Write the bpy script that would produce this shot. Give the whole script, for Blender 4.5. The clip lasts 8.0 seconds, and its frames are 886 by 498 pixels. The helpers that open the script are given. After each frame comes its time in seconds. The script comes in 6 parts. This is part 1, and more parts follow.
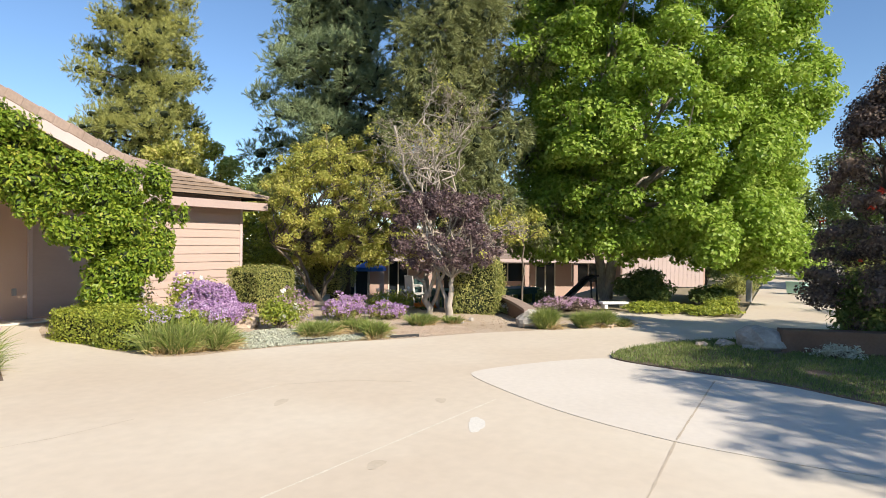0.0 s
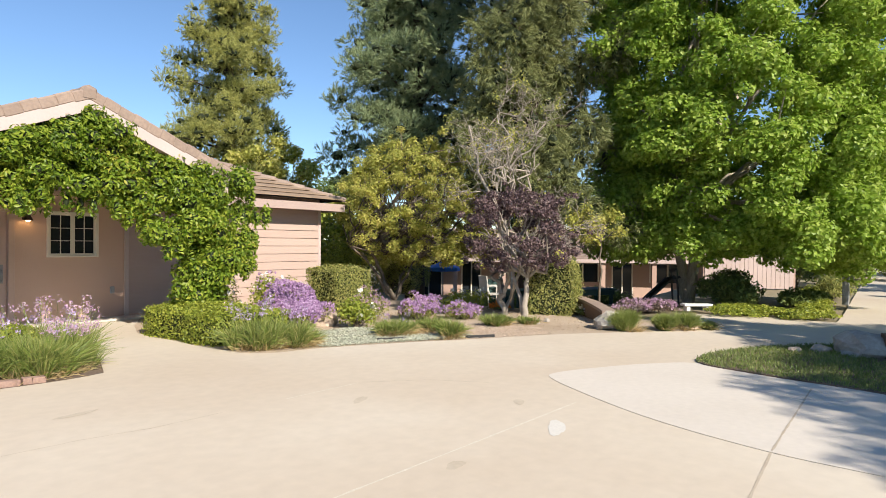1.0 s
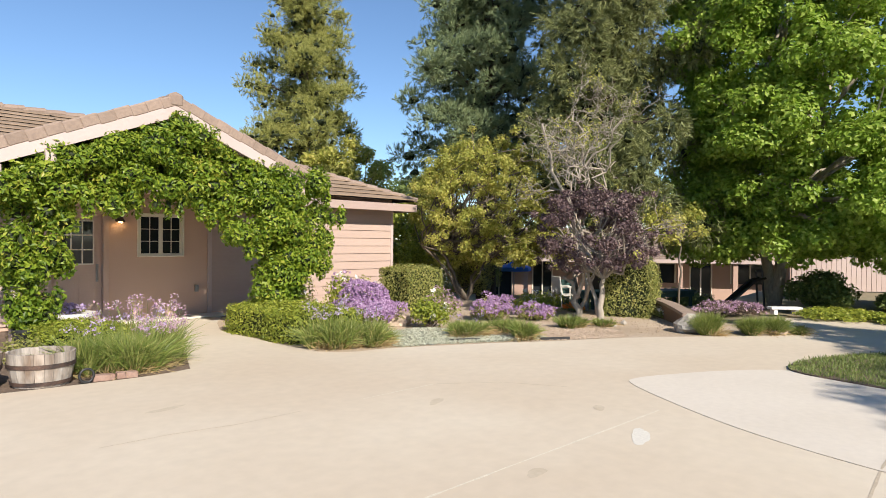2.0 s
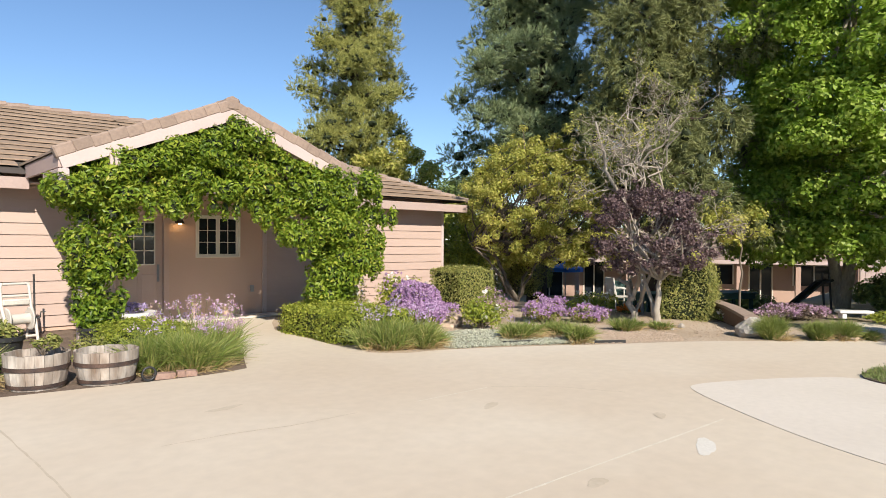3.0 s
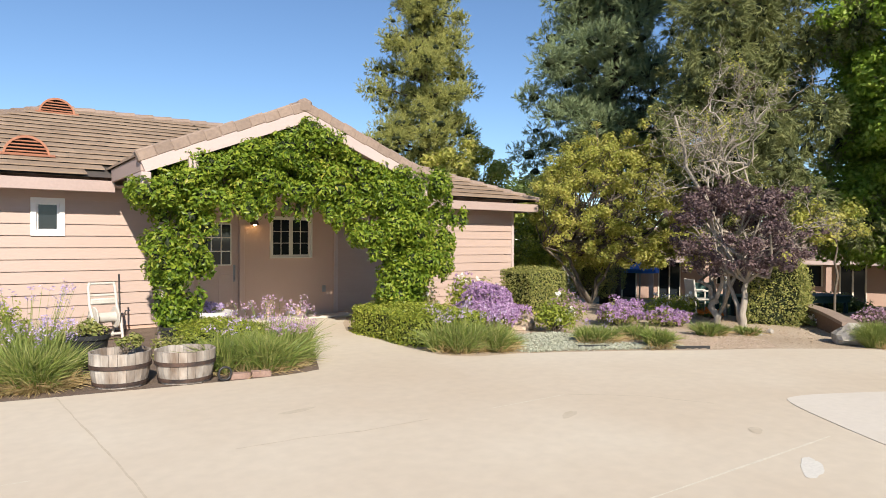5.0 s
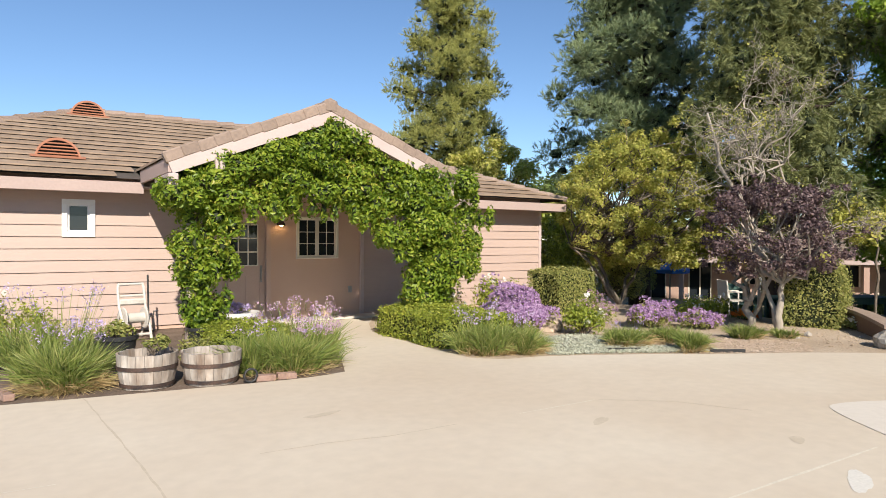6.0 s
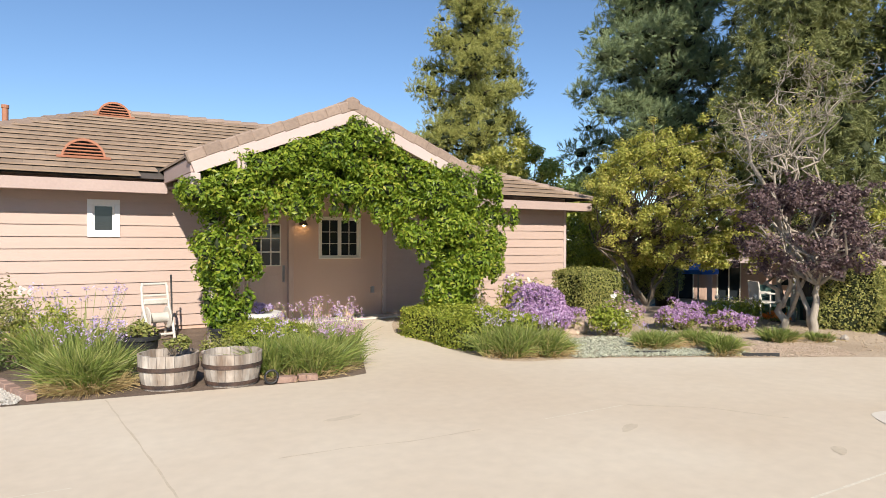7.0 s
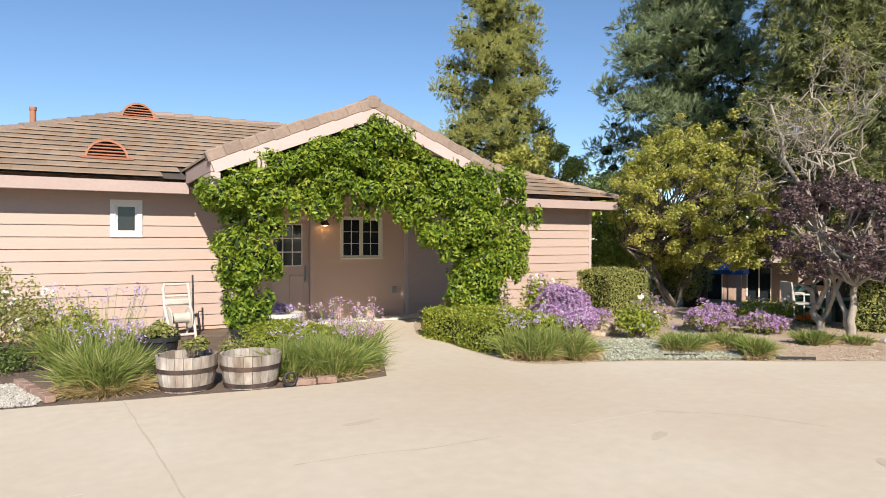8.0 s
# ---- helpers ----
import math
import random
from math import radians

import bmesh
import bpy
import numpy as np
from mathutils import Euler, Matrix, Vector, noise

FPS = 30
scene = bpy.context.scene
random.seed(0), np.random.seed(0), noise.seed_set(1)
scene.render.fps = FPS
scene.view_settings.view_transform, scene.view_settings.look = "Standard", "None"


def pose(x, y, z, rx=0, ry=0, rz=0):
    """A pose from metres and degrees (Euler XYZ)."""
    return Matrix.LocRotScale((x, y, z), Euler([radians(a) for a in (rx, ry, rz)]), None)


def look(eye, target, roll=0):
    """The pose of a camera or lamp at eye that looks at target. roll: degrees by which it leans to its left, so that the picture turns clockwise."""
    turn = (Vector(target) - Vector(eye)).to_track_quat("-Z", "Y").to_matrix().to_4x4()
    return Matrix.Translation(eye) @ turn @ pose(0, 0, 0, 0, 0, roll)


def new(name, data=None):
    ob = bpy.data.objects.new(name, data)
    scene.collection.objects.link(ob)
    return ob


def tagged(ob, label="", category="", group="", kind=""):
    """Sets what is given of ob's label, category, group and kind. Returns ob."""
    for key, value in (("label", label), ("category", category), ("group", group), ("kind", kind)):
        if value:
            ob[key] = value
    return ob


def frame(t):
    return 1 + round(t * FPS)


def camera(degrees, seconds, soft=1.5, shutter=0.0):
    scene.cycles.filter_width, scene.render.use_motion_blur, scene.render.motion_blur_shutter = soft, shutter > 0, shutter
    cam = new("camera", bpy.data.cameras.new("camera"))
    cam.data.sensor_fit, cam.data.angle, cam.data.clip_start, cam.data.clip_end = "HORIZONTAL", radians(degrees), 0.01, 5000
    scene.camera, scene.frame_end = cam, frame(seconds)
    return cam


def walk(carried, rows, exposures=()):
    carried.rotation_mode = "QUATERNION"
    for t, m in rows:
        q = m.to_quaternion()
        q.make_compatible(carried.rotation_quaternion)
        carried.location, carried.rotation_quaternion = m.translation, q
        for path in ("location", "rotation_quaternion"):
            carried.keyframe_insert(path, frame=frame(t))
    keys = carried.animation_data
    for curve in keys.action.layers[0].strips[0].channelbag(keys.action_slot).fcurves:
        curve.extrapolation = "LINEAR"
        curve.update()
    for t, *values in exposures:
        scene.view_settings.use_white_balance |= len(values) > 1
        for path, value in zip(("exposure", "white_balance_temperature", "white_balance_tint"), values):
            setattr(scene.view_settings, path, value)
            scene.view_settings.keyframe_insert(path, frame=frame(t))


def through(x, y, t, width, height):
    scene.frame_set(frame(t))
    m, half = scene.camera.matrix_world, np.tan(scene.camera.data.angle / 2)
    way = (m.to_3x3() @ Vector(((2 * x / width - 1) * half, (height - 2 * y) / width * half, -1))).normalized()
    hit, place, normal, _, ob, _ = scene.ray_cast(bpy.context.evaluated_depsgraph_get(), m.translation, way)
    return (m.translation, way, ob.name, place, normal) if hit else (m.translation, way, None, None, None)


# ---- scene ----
cam = camera(68.9, 8.0, soft=0.9)
PATH = [
    (0, (-0.36, -1.407, 1.607), (1.354, -0.377, 1.59), 0.6),
    (0.5, (-0.335, -1.372, 1.597), (1.32, -0.249, 1.58), 0.5),
    (1, (-0.348, -1.334, 1.598), (1.241, -0.119, 1.58), 0.5),
    (1.5, (-0.341, -1.276, 1.604), (1.176, 0.027, 1.584), 0.5),
    (3, (-0.32, -1.124, 1.629), (1.024, 0.358, 1.606), 0.4),
    (3.5, (-0.303, -1.071, 1.633), (0.998, 0.448, 1.61), 0.4),
    (4, (-0.284, -1.018, 1.635), (0.976, 0.534, 1.611), 0.3),
    (4.5, (-0.26, -0.965, 1.634), (0.96, 0.619, 1.61), 0.3),
    (6, (-0.164, -0.799, 1.654), (0.953, 0.86, 1.628), 0.2),
    (6.5, (-0.122, -0.741, 1.652), (0.966, 0.937, 1.626), 0.2),
    (7, (-0.069, -0.669, 1.652), (0.987, 1.03, 1.626), 0.2),
    (7.5, (-0.006, -0.601, 1.656), (1.017, 1.117, 1.63), 0.2),
    (8, (0.053, -0.524, 1.652), (1.045, 1.212, 1.625), 0.1),
]
walk(cam, [(t, look(eye, target, roll)) for t, eye, target, roll in PATH], [(0.0, 0.70), (1.5, 0.61), (3.5, 0.54), (8.0, 0.52)])

# ---- light ----
SUN = Vector((-0.33, -1.0, 0.70)).normalized()
world = bpy.data.worlds.new("sky")
scene.world = world
world.use_nodes = True
wn = world.node_tree.nodes
sky = wn.new("ShaderNodeTexSky")
sky.sky_type, sky.sun_disc = "NISHITA", False
sky.sun_elevation = math.asin(SUN.z)
sky.sun_rotation = math.atan2(SUN.x, SUN.y)
sky.air_density, sky.dust_density, sky.ozone_density = 0.95, 0.0, 5.0
wn["Background"].inputs["Strength"].default_value = 0.100
world.node_tree.links.new(sky.outputs[0], wn["Background"].inputs["Color"])
sun_data = bpy.data.lights.new("sun", "SUN")
sun_data.energy, sun_data.angle, sun_data.color = 5.0, radians(0.6), (1.0, 0.91, 0.79)
sun_lamp = new("sun", sun_data)
sun_lamp.matrix_world = look(SUN * 60, (0, 0, 0))
scene.view_settings.exposure = 0.5


# ---- materials ----
def shader(name):
    m = bpy.data.materials.new(name)
    m.use_nodes = True
    return m, m.node_tree.nodes, m.node_tree.links, m.node_tree.nodes["Principled BSDF"]


def ramp(nodes, stops):
    r = nodes.new("ShaderNodeValToRGB")
    while len(r.color_ramp.elements) < len(stops):
        r.color_ramp.elements.new(0.5)
    for e, (p, c) in zip(r.color_ramp.elements, stops):
        e.position, e.color = p, (*c, 1)
    return r


def surface(name, a, b, big=0.6, small=18.0, rough=0.8, bump=0.15, grain=0.25, stretch=(1, 1, 1), random=0.0, metal=0.0, speck=None):
    """A weathered surface: two colours in large soft patches, a fine grain over them, and relief."""
    m, n, l, p = shader(name)
    pos = n.new("ShaderNodeNewGeometry").outputs["Position"]
    vm = n.new("ShaderNodeVectorMath")
    vm.operation = "MULTIPLY"
    vm.inputs[1].default_value = stretch
    l.new(pos, vm.inputs[0])
    n1, n2 = n.new("ShaderNodeTexNoise"), n.new("ShaderNodeTexNoise")
    n1.inputs["Scale"].default_value, n1.inputs["Detail"].default_value = big, 5
    n2.inputs["Scale"].default_value, n2.inputs["Detail"].default_value = small, 6
    for x in (n1, n2):
        l.new(vm.outputs[0], x.inputs["Vector"])
    r1 = ramp(n, [(0.32, a), (0.68, b)])
    l.new(n1.outputs[0], r1.inputs[0])
    r2 = ramp(n, [(0.25, (1 - grain,) * 3), (0.75, (1.0, 1.0, 1.0))])
    l.new(n2.outputs[0], r2.inputs[0])
    mx = n.new("ShaderNodeMix")
    mx.data_type, mx.blend_type = "RGBA", "MULTIPLY"
    mx.inputs[0].default_value = 1
    l.new(r1.outputs[0], mx.inputs[6])
    l.new(r2.outputs[0], mx.inputs[7])
    out = mx.outputs[2]
    if random:
        info, mr, m2 = n.new("ShaderNodeObjectInfo"), n.new("ShaderNodeMapRange"), n.new("ShaderNodeMix")
        geo = n.new("ShaderNodeNewGeometry")
        add = n.new("ShaderNodeMath")
        add.operation = "ADD"
        l.new(info.outputs["Random"], add.inputs[0])
        l.new(geo.outputs["Random Per Island"], add.inputs[1])
        fr = n.new("ShaderNodeMath")
        fr.operation = "FRACT"
        l.new(add.outputs[0], fr.inputs[0])
        mr.inputs[3].default_value, mr.inputs[4].default_value = 1 - random, 1 + random * 0.4
        l.new(fr.outputs[0], mr.inputs[0])
        m2.data_type, m2.blend_type = "RGBA", "MULTIPLY"
        m2.inputs[0].default_value = 1
        l.new(out, m2.inputs[6])
        l.new(mr.outputs[0], m2.inputs[7])
        out = m2.outputs[2]
    if speck:
        vo = n.new("ShaderNodeTexVoronoi")
        vo.inputs["Scale"].default_value = speck[0]
        l.new(vm.outputs[0], vo.inputs["Vector"])
        r3 = ramp(n, [(0.0, speck[1]), (1.0, speck[2])])
        sep = n.new("ShaderNodeSeparateColor")
        l.new(vo.outputs["Color"], sep.inputs[0])
        l.new(sep.outputs[0], r3.inputs[0])
        m3 = n.new("ShaderNodeMix")
        m3.data_type, m3.blend_type = "RGBA", "MULTIPLY"
        m3.inputs[0].default_value = 1
        l.new(out, m3.inputs[6])
        l.new(r3.outputs[0], m3.inputs[7])
        out = m3.outputs[2]
    l.new(out, p.inputs["Base Color"])
    bp = n.new("ShaderNodeBump")
    bp.inputs["Strength"].default_value, bp.inputs["Distance"].default_value = bump, 0.02
    l.new(n2.outputs[0], bp.inputs["Height"])
    l.new(bp.outputs[0], p.inputs["Normal"])
    p.inputs["Roughness"].default_value, p.inputs["Metallic"].default_value = rough, metal
    return m


def foliage(name, stops, rough=0.45, through=0.3, patch=0.35):
    """Leaves: each one its own tint, larger drifts of tone through the crown, and light that passes through."""
    m, n, l, p = shader(name)
    geo = n.new("ShaderNodeNewGeometry")
    noi = n.new("ShaderNodeTexNoise")
    noi.inputs["Scale"].default_value = 0.9
    l.new(geo.outputs["Position"], noi.inputs["Vector"])
    mx = n.new("ShaderNodeMix")
    mx.inputs[0].default_value = patch
    l.new(geo.outputs["Random Per Island"], mx.inputs[2])
    l.new(noi.outputs[0], mx.inputs[3])
    r = ramp(n, stops)
    l.new(mx.outputs[0], r.inputs[0])
    l.new(r.outputs[0], p.inputs["Base Color"])
    p.inputs["Roughness"].default_value = rough
    p.inputs["Specular IOR Level"].default_value = 0.35
    tr, ms = n.new("ShaderNodeBsdfTranslucent"), n.new("ShaderNodeMixShader")
    l.new(r.outputs[0], tr.inputs["Color"])
    ms.inputs[0].default_value = through
    l.new(p.outputs[0], ms.inputs[1])
    l.new(tr.outputs[0], ms.inputs[2])
    l.new(ms.outputs[0], n["Material Output"].inputs["Surface"])
    return m


def glazing(name, tint=(0.02, 0.025, 0.03)):
    m, n, l, p = shader(name)
    p.inputs["Base Color"].default_value = (*tint, 1)
    p.inputs["Roughness"].default_value = 0.04
    p.inputs["Specular IOR Level"].default_value = 0.6
    return m


M_CONC = surface("warm concrete", (0.555, 0.46, 0.35), (0.635, 0.56, 0.45), 0.28, 7, 0.85, 0.08, 0.09)
M_CONC2 = surface("grey concrete", (0.60, 0.54, 0.46), (0.66, 0.60, 0.52), 0.5, 12, 0.85, 0.08, 0.08)
M_CONC3 = surface("road concrete", (0.44, 0.38, 0.31), (0.50, 0.44, 0.36), 0.4, 9, 0.9, 0.08, 0.1)
M_SOIL = surface("dry soil", (0.47, 0.36, 0.25), (0.59, 0.47, 0.35), 0.7, 30, 0.95, 0.6, 0.4)
M_EARTH = surface("open ground", (0.26, 0.21, 0.13), (0.33, 0.28, 0.17), 0.15, 6, 0.95, 0.4, 0.3)
M_MULCH = surface("dark mulch", (0.15, 0.105, 0.075), (0.26, 0.19, 0.14), 2.0, 40, 0.95, 0.9, 0.5)
M_SIDING = surface("pink painted siding", (0.445, 0.332, 0.280), (0.475, 0.357, 0.302), 0.8, 25, 0.6, 0.05, 0.05, (0.3, 1, 1), 0.03)
M_STUCCO = surface("pink stucco", (0.56, 0.385, 0.295), (0.60, 0.42, 0.325), 0.8, 60, 0.85, 0.25, 0.1)
M_FASCIA = surface("pale pink trim", (0.49, 0.385, 0.355), (0.54, 0.43, 0.40), 0.8, 25, 0.6, 0.08, 0.08)
M_DOOR = surface("pink door paint", (0.53, 0.375, 0.30), (0.57, 0.41, 0.33), 1.5, 30, 0.5, 0.05, 0.06)
M_EAVE = surface("dusty pink eave board", (0.40, 0.30, 0.265), (0.44, 0.335, 0.295), 0.8, 25, 0.65, 0.08, 0.1)
M_WHITE = surface("white vinyl", (0.78, 0.76, 0.74), (0.82, 0.80, 0.78), 2, 30, 0.4, 0.03, 0.05)
M_CREAM = surface("cream frame", (0.74, 0.68, 0.58), (0.78, 0.72, 0.63), 2, 30, 0.5, 0.03, 0.05)
M_TILE = surface("weathered brown roof tile", (0.290, 0.208, 0.145), (0.370, 0.272, 0.195), 0.9, 22, 0.9, 0.35, 0.25, (1, 1, 1), 0.12)
M_RIDGE = surface("pinkish ridge tile", (0.29, 0.215, 0.17), (0.36, 0.27, 0.215), 1.1, 22, 0.9, 0.3, 0.25, (1, 1, 1), 0.15)
M_UNDER = surface("roof underlay", (0.07, 0.06, 0.05), (0.10, 0.08, 0.07), 2, 20, 0.9, 0.1, 0.2)
M_TERRA = surface("terracotta vent", (0.36, 0.15, 0.085), (0.43, 0.19, 0.11), 2, 30, 0.7, 0.1, 0.15)
M_DARK = surface("dark void", (0.012, 0.01, 0.01), (0.02, 0.018, 0.016), 2, 20, 0.9, 0.0, 0.1)
M_GLASS = glazing("window glass")
M_BARK = surface("grey bark", (0.15, 0.12, 0.09), (0.26, 0.21, 0.16), 3, 30, 0.95, 0.9, 0.5, (1, 1, 0.3))
M_BARKD = surface("dark pine bark", (0.05, 0.035, 0.025), (0.10, 0.07, 0.05), 3, 25, 0.95, 1.0, 0.5, (1, 1, 0.25))
M_BARKL = surface("pale bark", (0.40, 0.34, 0.27), (0.54, 0.47, 0.39), 3, 30, 0.9, 0.6, 0.4, (1, 1, 0.3))
M_TWIG = surface("grey twig bark", (0.34, 0.29, 0.23), (0.48, 0.42, 0.35), 3, 30, 0.9, 0.4, 0.3, (1, 1, 0.3))
M_WOOD = surface("weathered barrel oak", (0.26, 0.19, 0.14), (0.64, 0.585, 0.52), 6, 30, 0.85, 0.5, 0.4, (1, 1, 0.22), 0.28)
M_HOOP = surface("rusty steel hoop", (0.05, 0.04, 0.04), (0.16, 0.10, 0.075), 6, 50, 0.7, 0.3, 0.4, (1, 1, 1), 0, 0.4)
M_BLACK = surface("black plastic", (0.02, 0.02, 0.022), (0.035, 0.035, 0.035), 5, 40, 0.5, 0.05, 0.1)
M_PVC = surface("aged white plastic", (0.55, 0.52, 0.46), (0.65, 0.61, 0.55), 4, 40, 0.55, 0.05, 0.15)
M_ROCK = surface("pale boulder", (0.36, 0.32, 0.27), (0.49, 0.45, 0.39), 3, 18, 0.95, 0.8, 0.3)
M_ROCKP = surface("pinkish boulder", (0.50, 0.38, 0.28), (0.58, 0.46, 0.36), 3, 18, 0.95, 0.8, 0.3)
M_BRICK = surface("red brick", (0.34, 0.215, 0.165), (0.43, 0.29, 0.23), 5, 40, 0.9, 0.4, 0.3, (1, 1, 1), 0.2)
M_PEBBLE = surface("pale gravel", (0.46, 0.43, 0.38), (0.58, 0.54, 0.48), 3, 60, 0.9, 0.5, 0.3, (1, 1, 1), 0.35)
M_BLUE = surface("blue canvas", (0.03, 0.17, 0.70), (0.05, 0.22, 0.78), 2, 40, 0.7, 0.1, 0.1)
M_BROWNWALL = surface("brown render", (0.17, 0.10, 0.065), (0.22, 0.135, 0.09), 1.5, 30, 0.9, 0.3, 0.2)
M_GREY = surface("grey metal", (0.30, 0.30, 0.30), (0.38, 0.38, 0.37), 3, 30, 0.5, 0.05, 0.1, (1, 1, 1), 0, 0.5)
M_MINT = surface("mint green paint", (0.36, 0.58, 0.48), (0.42, 0.64, 0.54), 3, 30, 0.6, 0.1, 0.1)
M_DKGREEN = surface("dark green fabric", (0.02, 0.055, 0.05), (0.03, 0.075, 0.065), 3, 40, 0.8, 0.1, 0.15)
M_PINKFAR = surface("pink facade", (0.44, 0.30, 0.24), (0.49, 0.34, 0.275), 0.8, 30, 0.85, 0.15, 0.1)

F_VINE = foliage("wisteria leaf", [(0.2, (0.066, 0.122, 0.012)), (0.45, (0.175, 0.268, 0.024)), (0.72, (0.340, 0.410, 0.046)), (0.95, (0.620, 0.470, 0.110))], 0.42, 0.42, 0.45)
F_MAPLE = foliage("broad tree leaf", [(0.1, (0.150, 0.250, 0.020)), (0.5, (0.310, 0.440, 0.060)), (0.9, (0.540, 0.620, 0.150))], 0.45, 0.5, 0.5)
F_PINE = foliage("pine needle", [(0.1, (0.112, 0.142, 0.056)), (0.5, (0.220, 0.243, 0.090)), (0.9, (0.350, 0.352, 0.140))], 0.55, 0.22, 0.6)
F_PINEB = foliage("blue-green pine needle", [(0.1, (0.115, 0.165, 0.085)), (0.5, (0.225, 0.285, 0.140)), (0.9, (0.370, 0.415, 0.205))], 0.55, 0.22, 0.6)
# near-black green for solid cores: shade of the leafy depths, put into colour
F_CORE_SHADE = foliage("painted core shade", [(0.1, (0.018, 0.027, 0.009)), (0.9, (0.036, 0.048, 0.018))], 0.7, 0.1)
F_PINEY = foliage("yellow-green pine needle", [(0.1, (0.185, 0.205, 0.060)), (0.5, (0.345, 0.355, 0.098)), (0.9, (0.520, 0.490, 0.160))], 0.55, 0.22, 0.6)
F_OLIVE = foliage("yellowing leaf", [(0.1, (0.225, 0.270, 0.050)), (0.5, (0.480, 0.480, 0.105)), (0.9, (0.720, 0.610, 0.220))], 0.55, 0.5, 0.5)
F_PLUM = foliage("purple plum leaf", [(0.1, (0.066, 0.042, 0.047)), (0.5, (0.150, 0.100, 0.104)), (0.9, (0.275, 0.195, 0.178))], 0.45, 0.3)
F_HEDGE = foliage("box hedge leaf", [(0.1, (0.148, 0.197, 0.025)), (0.5, (0.296, 0.345, 0.049)), (0.9, (0.493, 0.493, 0.086))], 0.4, 0.35)
F_HEDGED = foliage("dull hedge leaf", [(0.1, (0.155, 0.183, 0.049)), (0.5, (0.295, 0.308, 0.084)), (0.9, (0.476, 0.435, 0.155))], 0.5, 0.35)
F_GRASS = foliage("strappy leaf", [(0.1, (0.110, 0.165, 0.035)), (0.45, (0.215, 0.275, 0.062)), (0.8, (0.37, 0.38, 0.13)), (0.95, (0.60, 0.48, 0.25))], 0.4, 0.3)
F_STRAW = foliage("dry straw blade", [(0.1, (0.40, 0.28, 0.12)), (0.6, (0.55, 0.42, 0.22)), (0.9, (0.36, 0.33, 0.12))], 0.6, 0.3)
F_LILAC = foliage("lilac bloom", [(0.1, (0.38, 0.28, 0.50)), (0.5, (0.52, 0.40, 0.62)), (0.9, (0.68, 0.58, 0.74))], 0.6, 0.3)
F_PURPLE = foliage("purple statice bloom", [(0.1, (0.30, 0.165, 0.32)), (0.5, (0.46, 0.285, 0.48)), (0.9, (0.64, 0.47, 0.65))], 0.7, 0.3)
F_PINK = foliage("pink bloom", [(0.1, (0.399, 0.228, 0.374)), (0.5, (0.532, 0.342, 0.468)), (0.9, (0.684, 0.532, 0.561))], 0.6, 0.3)
F_WHITE = foliage("white petal", [(0.1, (0.70, 0.66, 0.60)), (0.9, (0.85, 0.83, 0.78))], 0.6, 0.3)
F_SILVER = foliage("silver ground cover leaf", [(0.1, (0.42, 0.44, 0.33)), (0.9, (0.62, 0.62, 0.50))], 0.8, 0.2)
F_RED = foliage("red bottlebrush bloom", [(0.1, (0.50, 0.03, 0.02)), (0.9, (0.75, 0.10, 0.04))], 0.6, 0.3)
F_DARK = foliage("dark shrub leaf", [(0.1, (0.078, 0.117, 0.033)), (0.5, (0.143, 0.202, 0.052)), (0.9, (0.247, 0.286, 0.085))], 0.5, 0.35)
F_BRONZE = foliage("bronze shrub leaf", [(0.1, (0.080, 0.062, 0.055)), (0.5, (0.160, 0.115, 0.095)), (0.9, (0.28, 0.21, 0.14))], 0.6, 0.3)
F_LAWN = foliage("lawn blade", [(0.1, (0.10, 0.15, 0.04)), (0.5, (0.19, 0.25, 0.065)), (0.9, (0.34, 0.35, 0.13))], 0.5, 0.3)
F_ORANGE = foliage("orange petal", [(0.1, (0.70, 0.17, 0.02)), (0.9, (0.85, 0.30, 0.06))], 0.6, 0.3)


# ---- building blocks ----
RNG = np.random.default_rng(7)


def finish(name, me, material, parent=None, label=""):
    me.materials.append(material)
    ob = new(name, me)
    if parent is not None:
        ob.parent = parent
    if label:
        ob["label"] = label
    return ob


def part(name, bm, material, parent=None, label="", smooth=False):
    me = bpy.data.meshes.new(name)
    bm.to_mesh(me)
    bm.free()
    if smooth:
        me.shade_smooth()
    return finish(name, me, material, parent, label)


def thing(name, loc, label, category, group="", kind="", rz=0):
    ob = new(name)
    ob.matrix_world = pose(*loc, 0, 0, rz)
    return tagged(ob, label, category, group, kind)


def raw(name, verts, faces, material, parent=None, label="", smooth=False):
    """A mesh out of computed arrays; faces is an (n, 3) or (n, 4) array, or several of them."""
    faces = [f for f in (faces if isinstance(faces, (list, tuple)) else [faces]) if len(f)]
    me = bpy.data.meshes.new(name)
    me.vertices.add(len(verts))
    me.vertices.foreach_set("co", np.ascontiguousarray(verts, dtype=np.float32).ravel())
    loops = np.concatenate([f.ravel() for f in faces]).astype(np.int32)
    sizes = np.concatenate([np.full(len(f), f.shape[1]) for f in faces])
    me.loops.add(len(loops))
    me.loops.foreach_set("vertex_index", loops)
    me.polygons.add(len(sizes))
    me.polygons.foreach_set("loop_start", np.r_[0, np.cumsum(sizes)[:-1]].astype(np.int32))
    me.update(calc_edges=True)
    me.validate()
    if smooth:
        me.shade_smooth()
    else:
        me.shade_flat()
    return finish(name, me, material, parent, label)


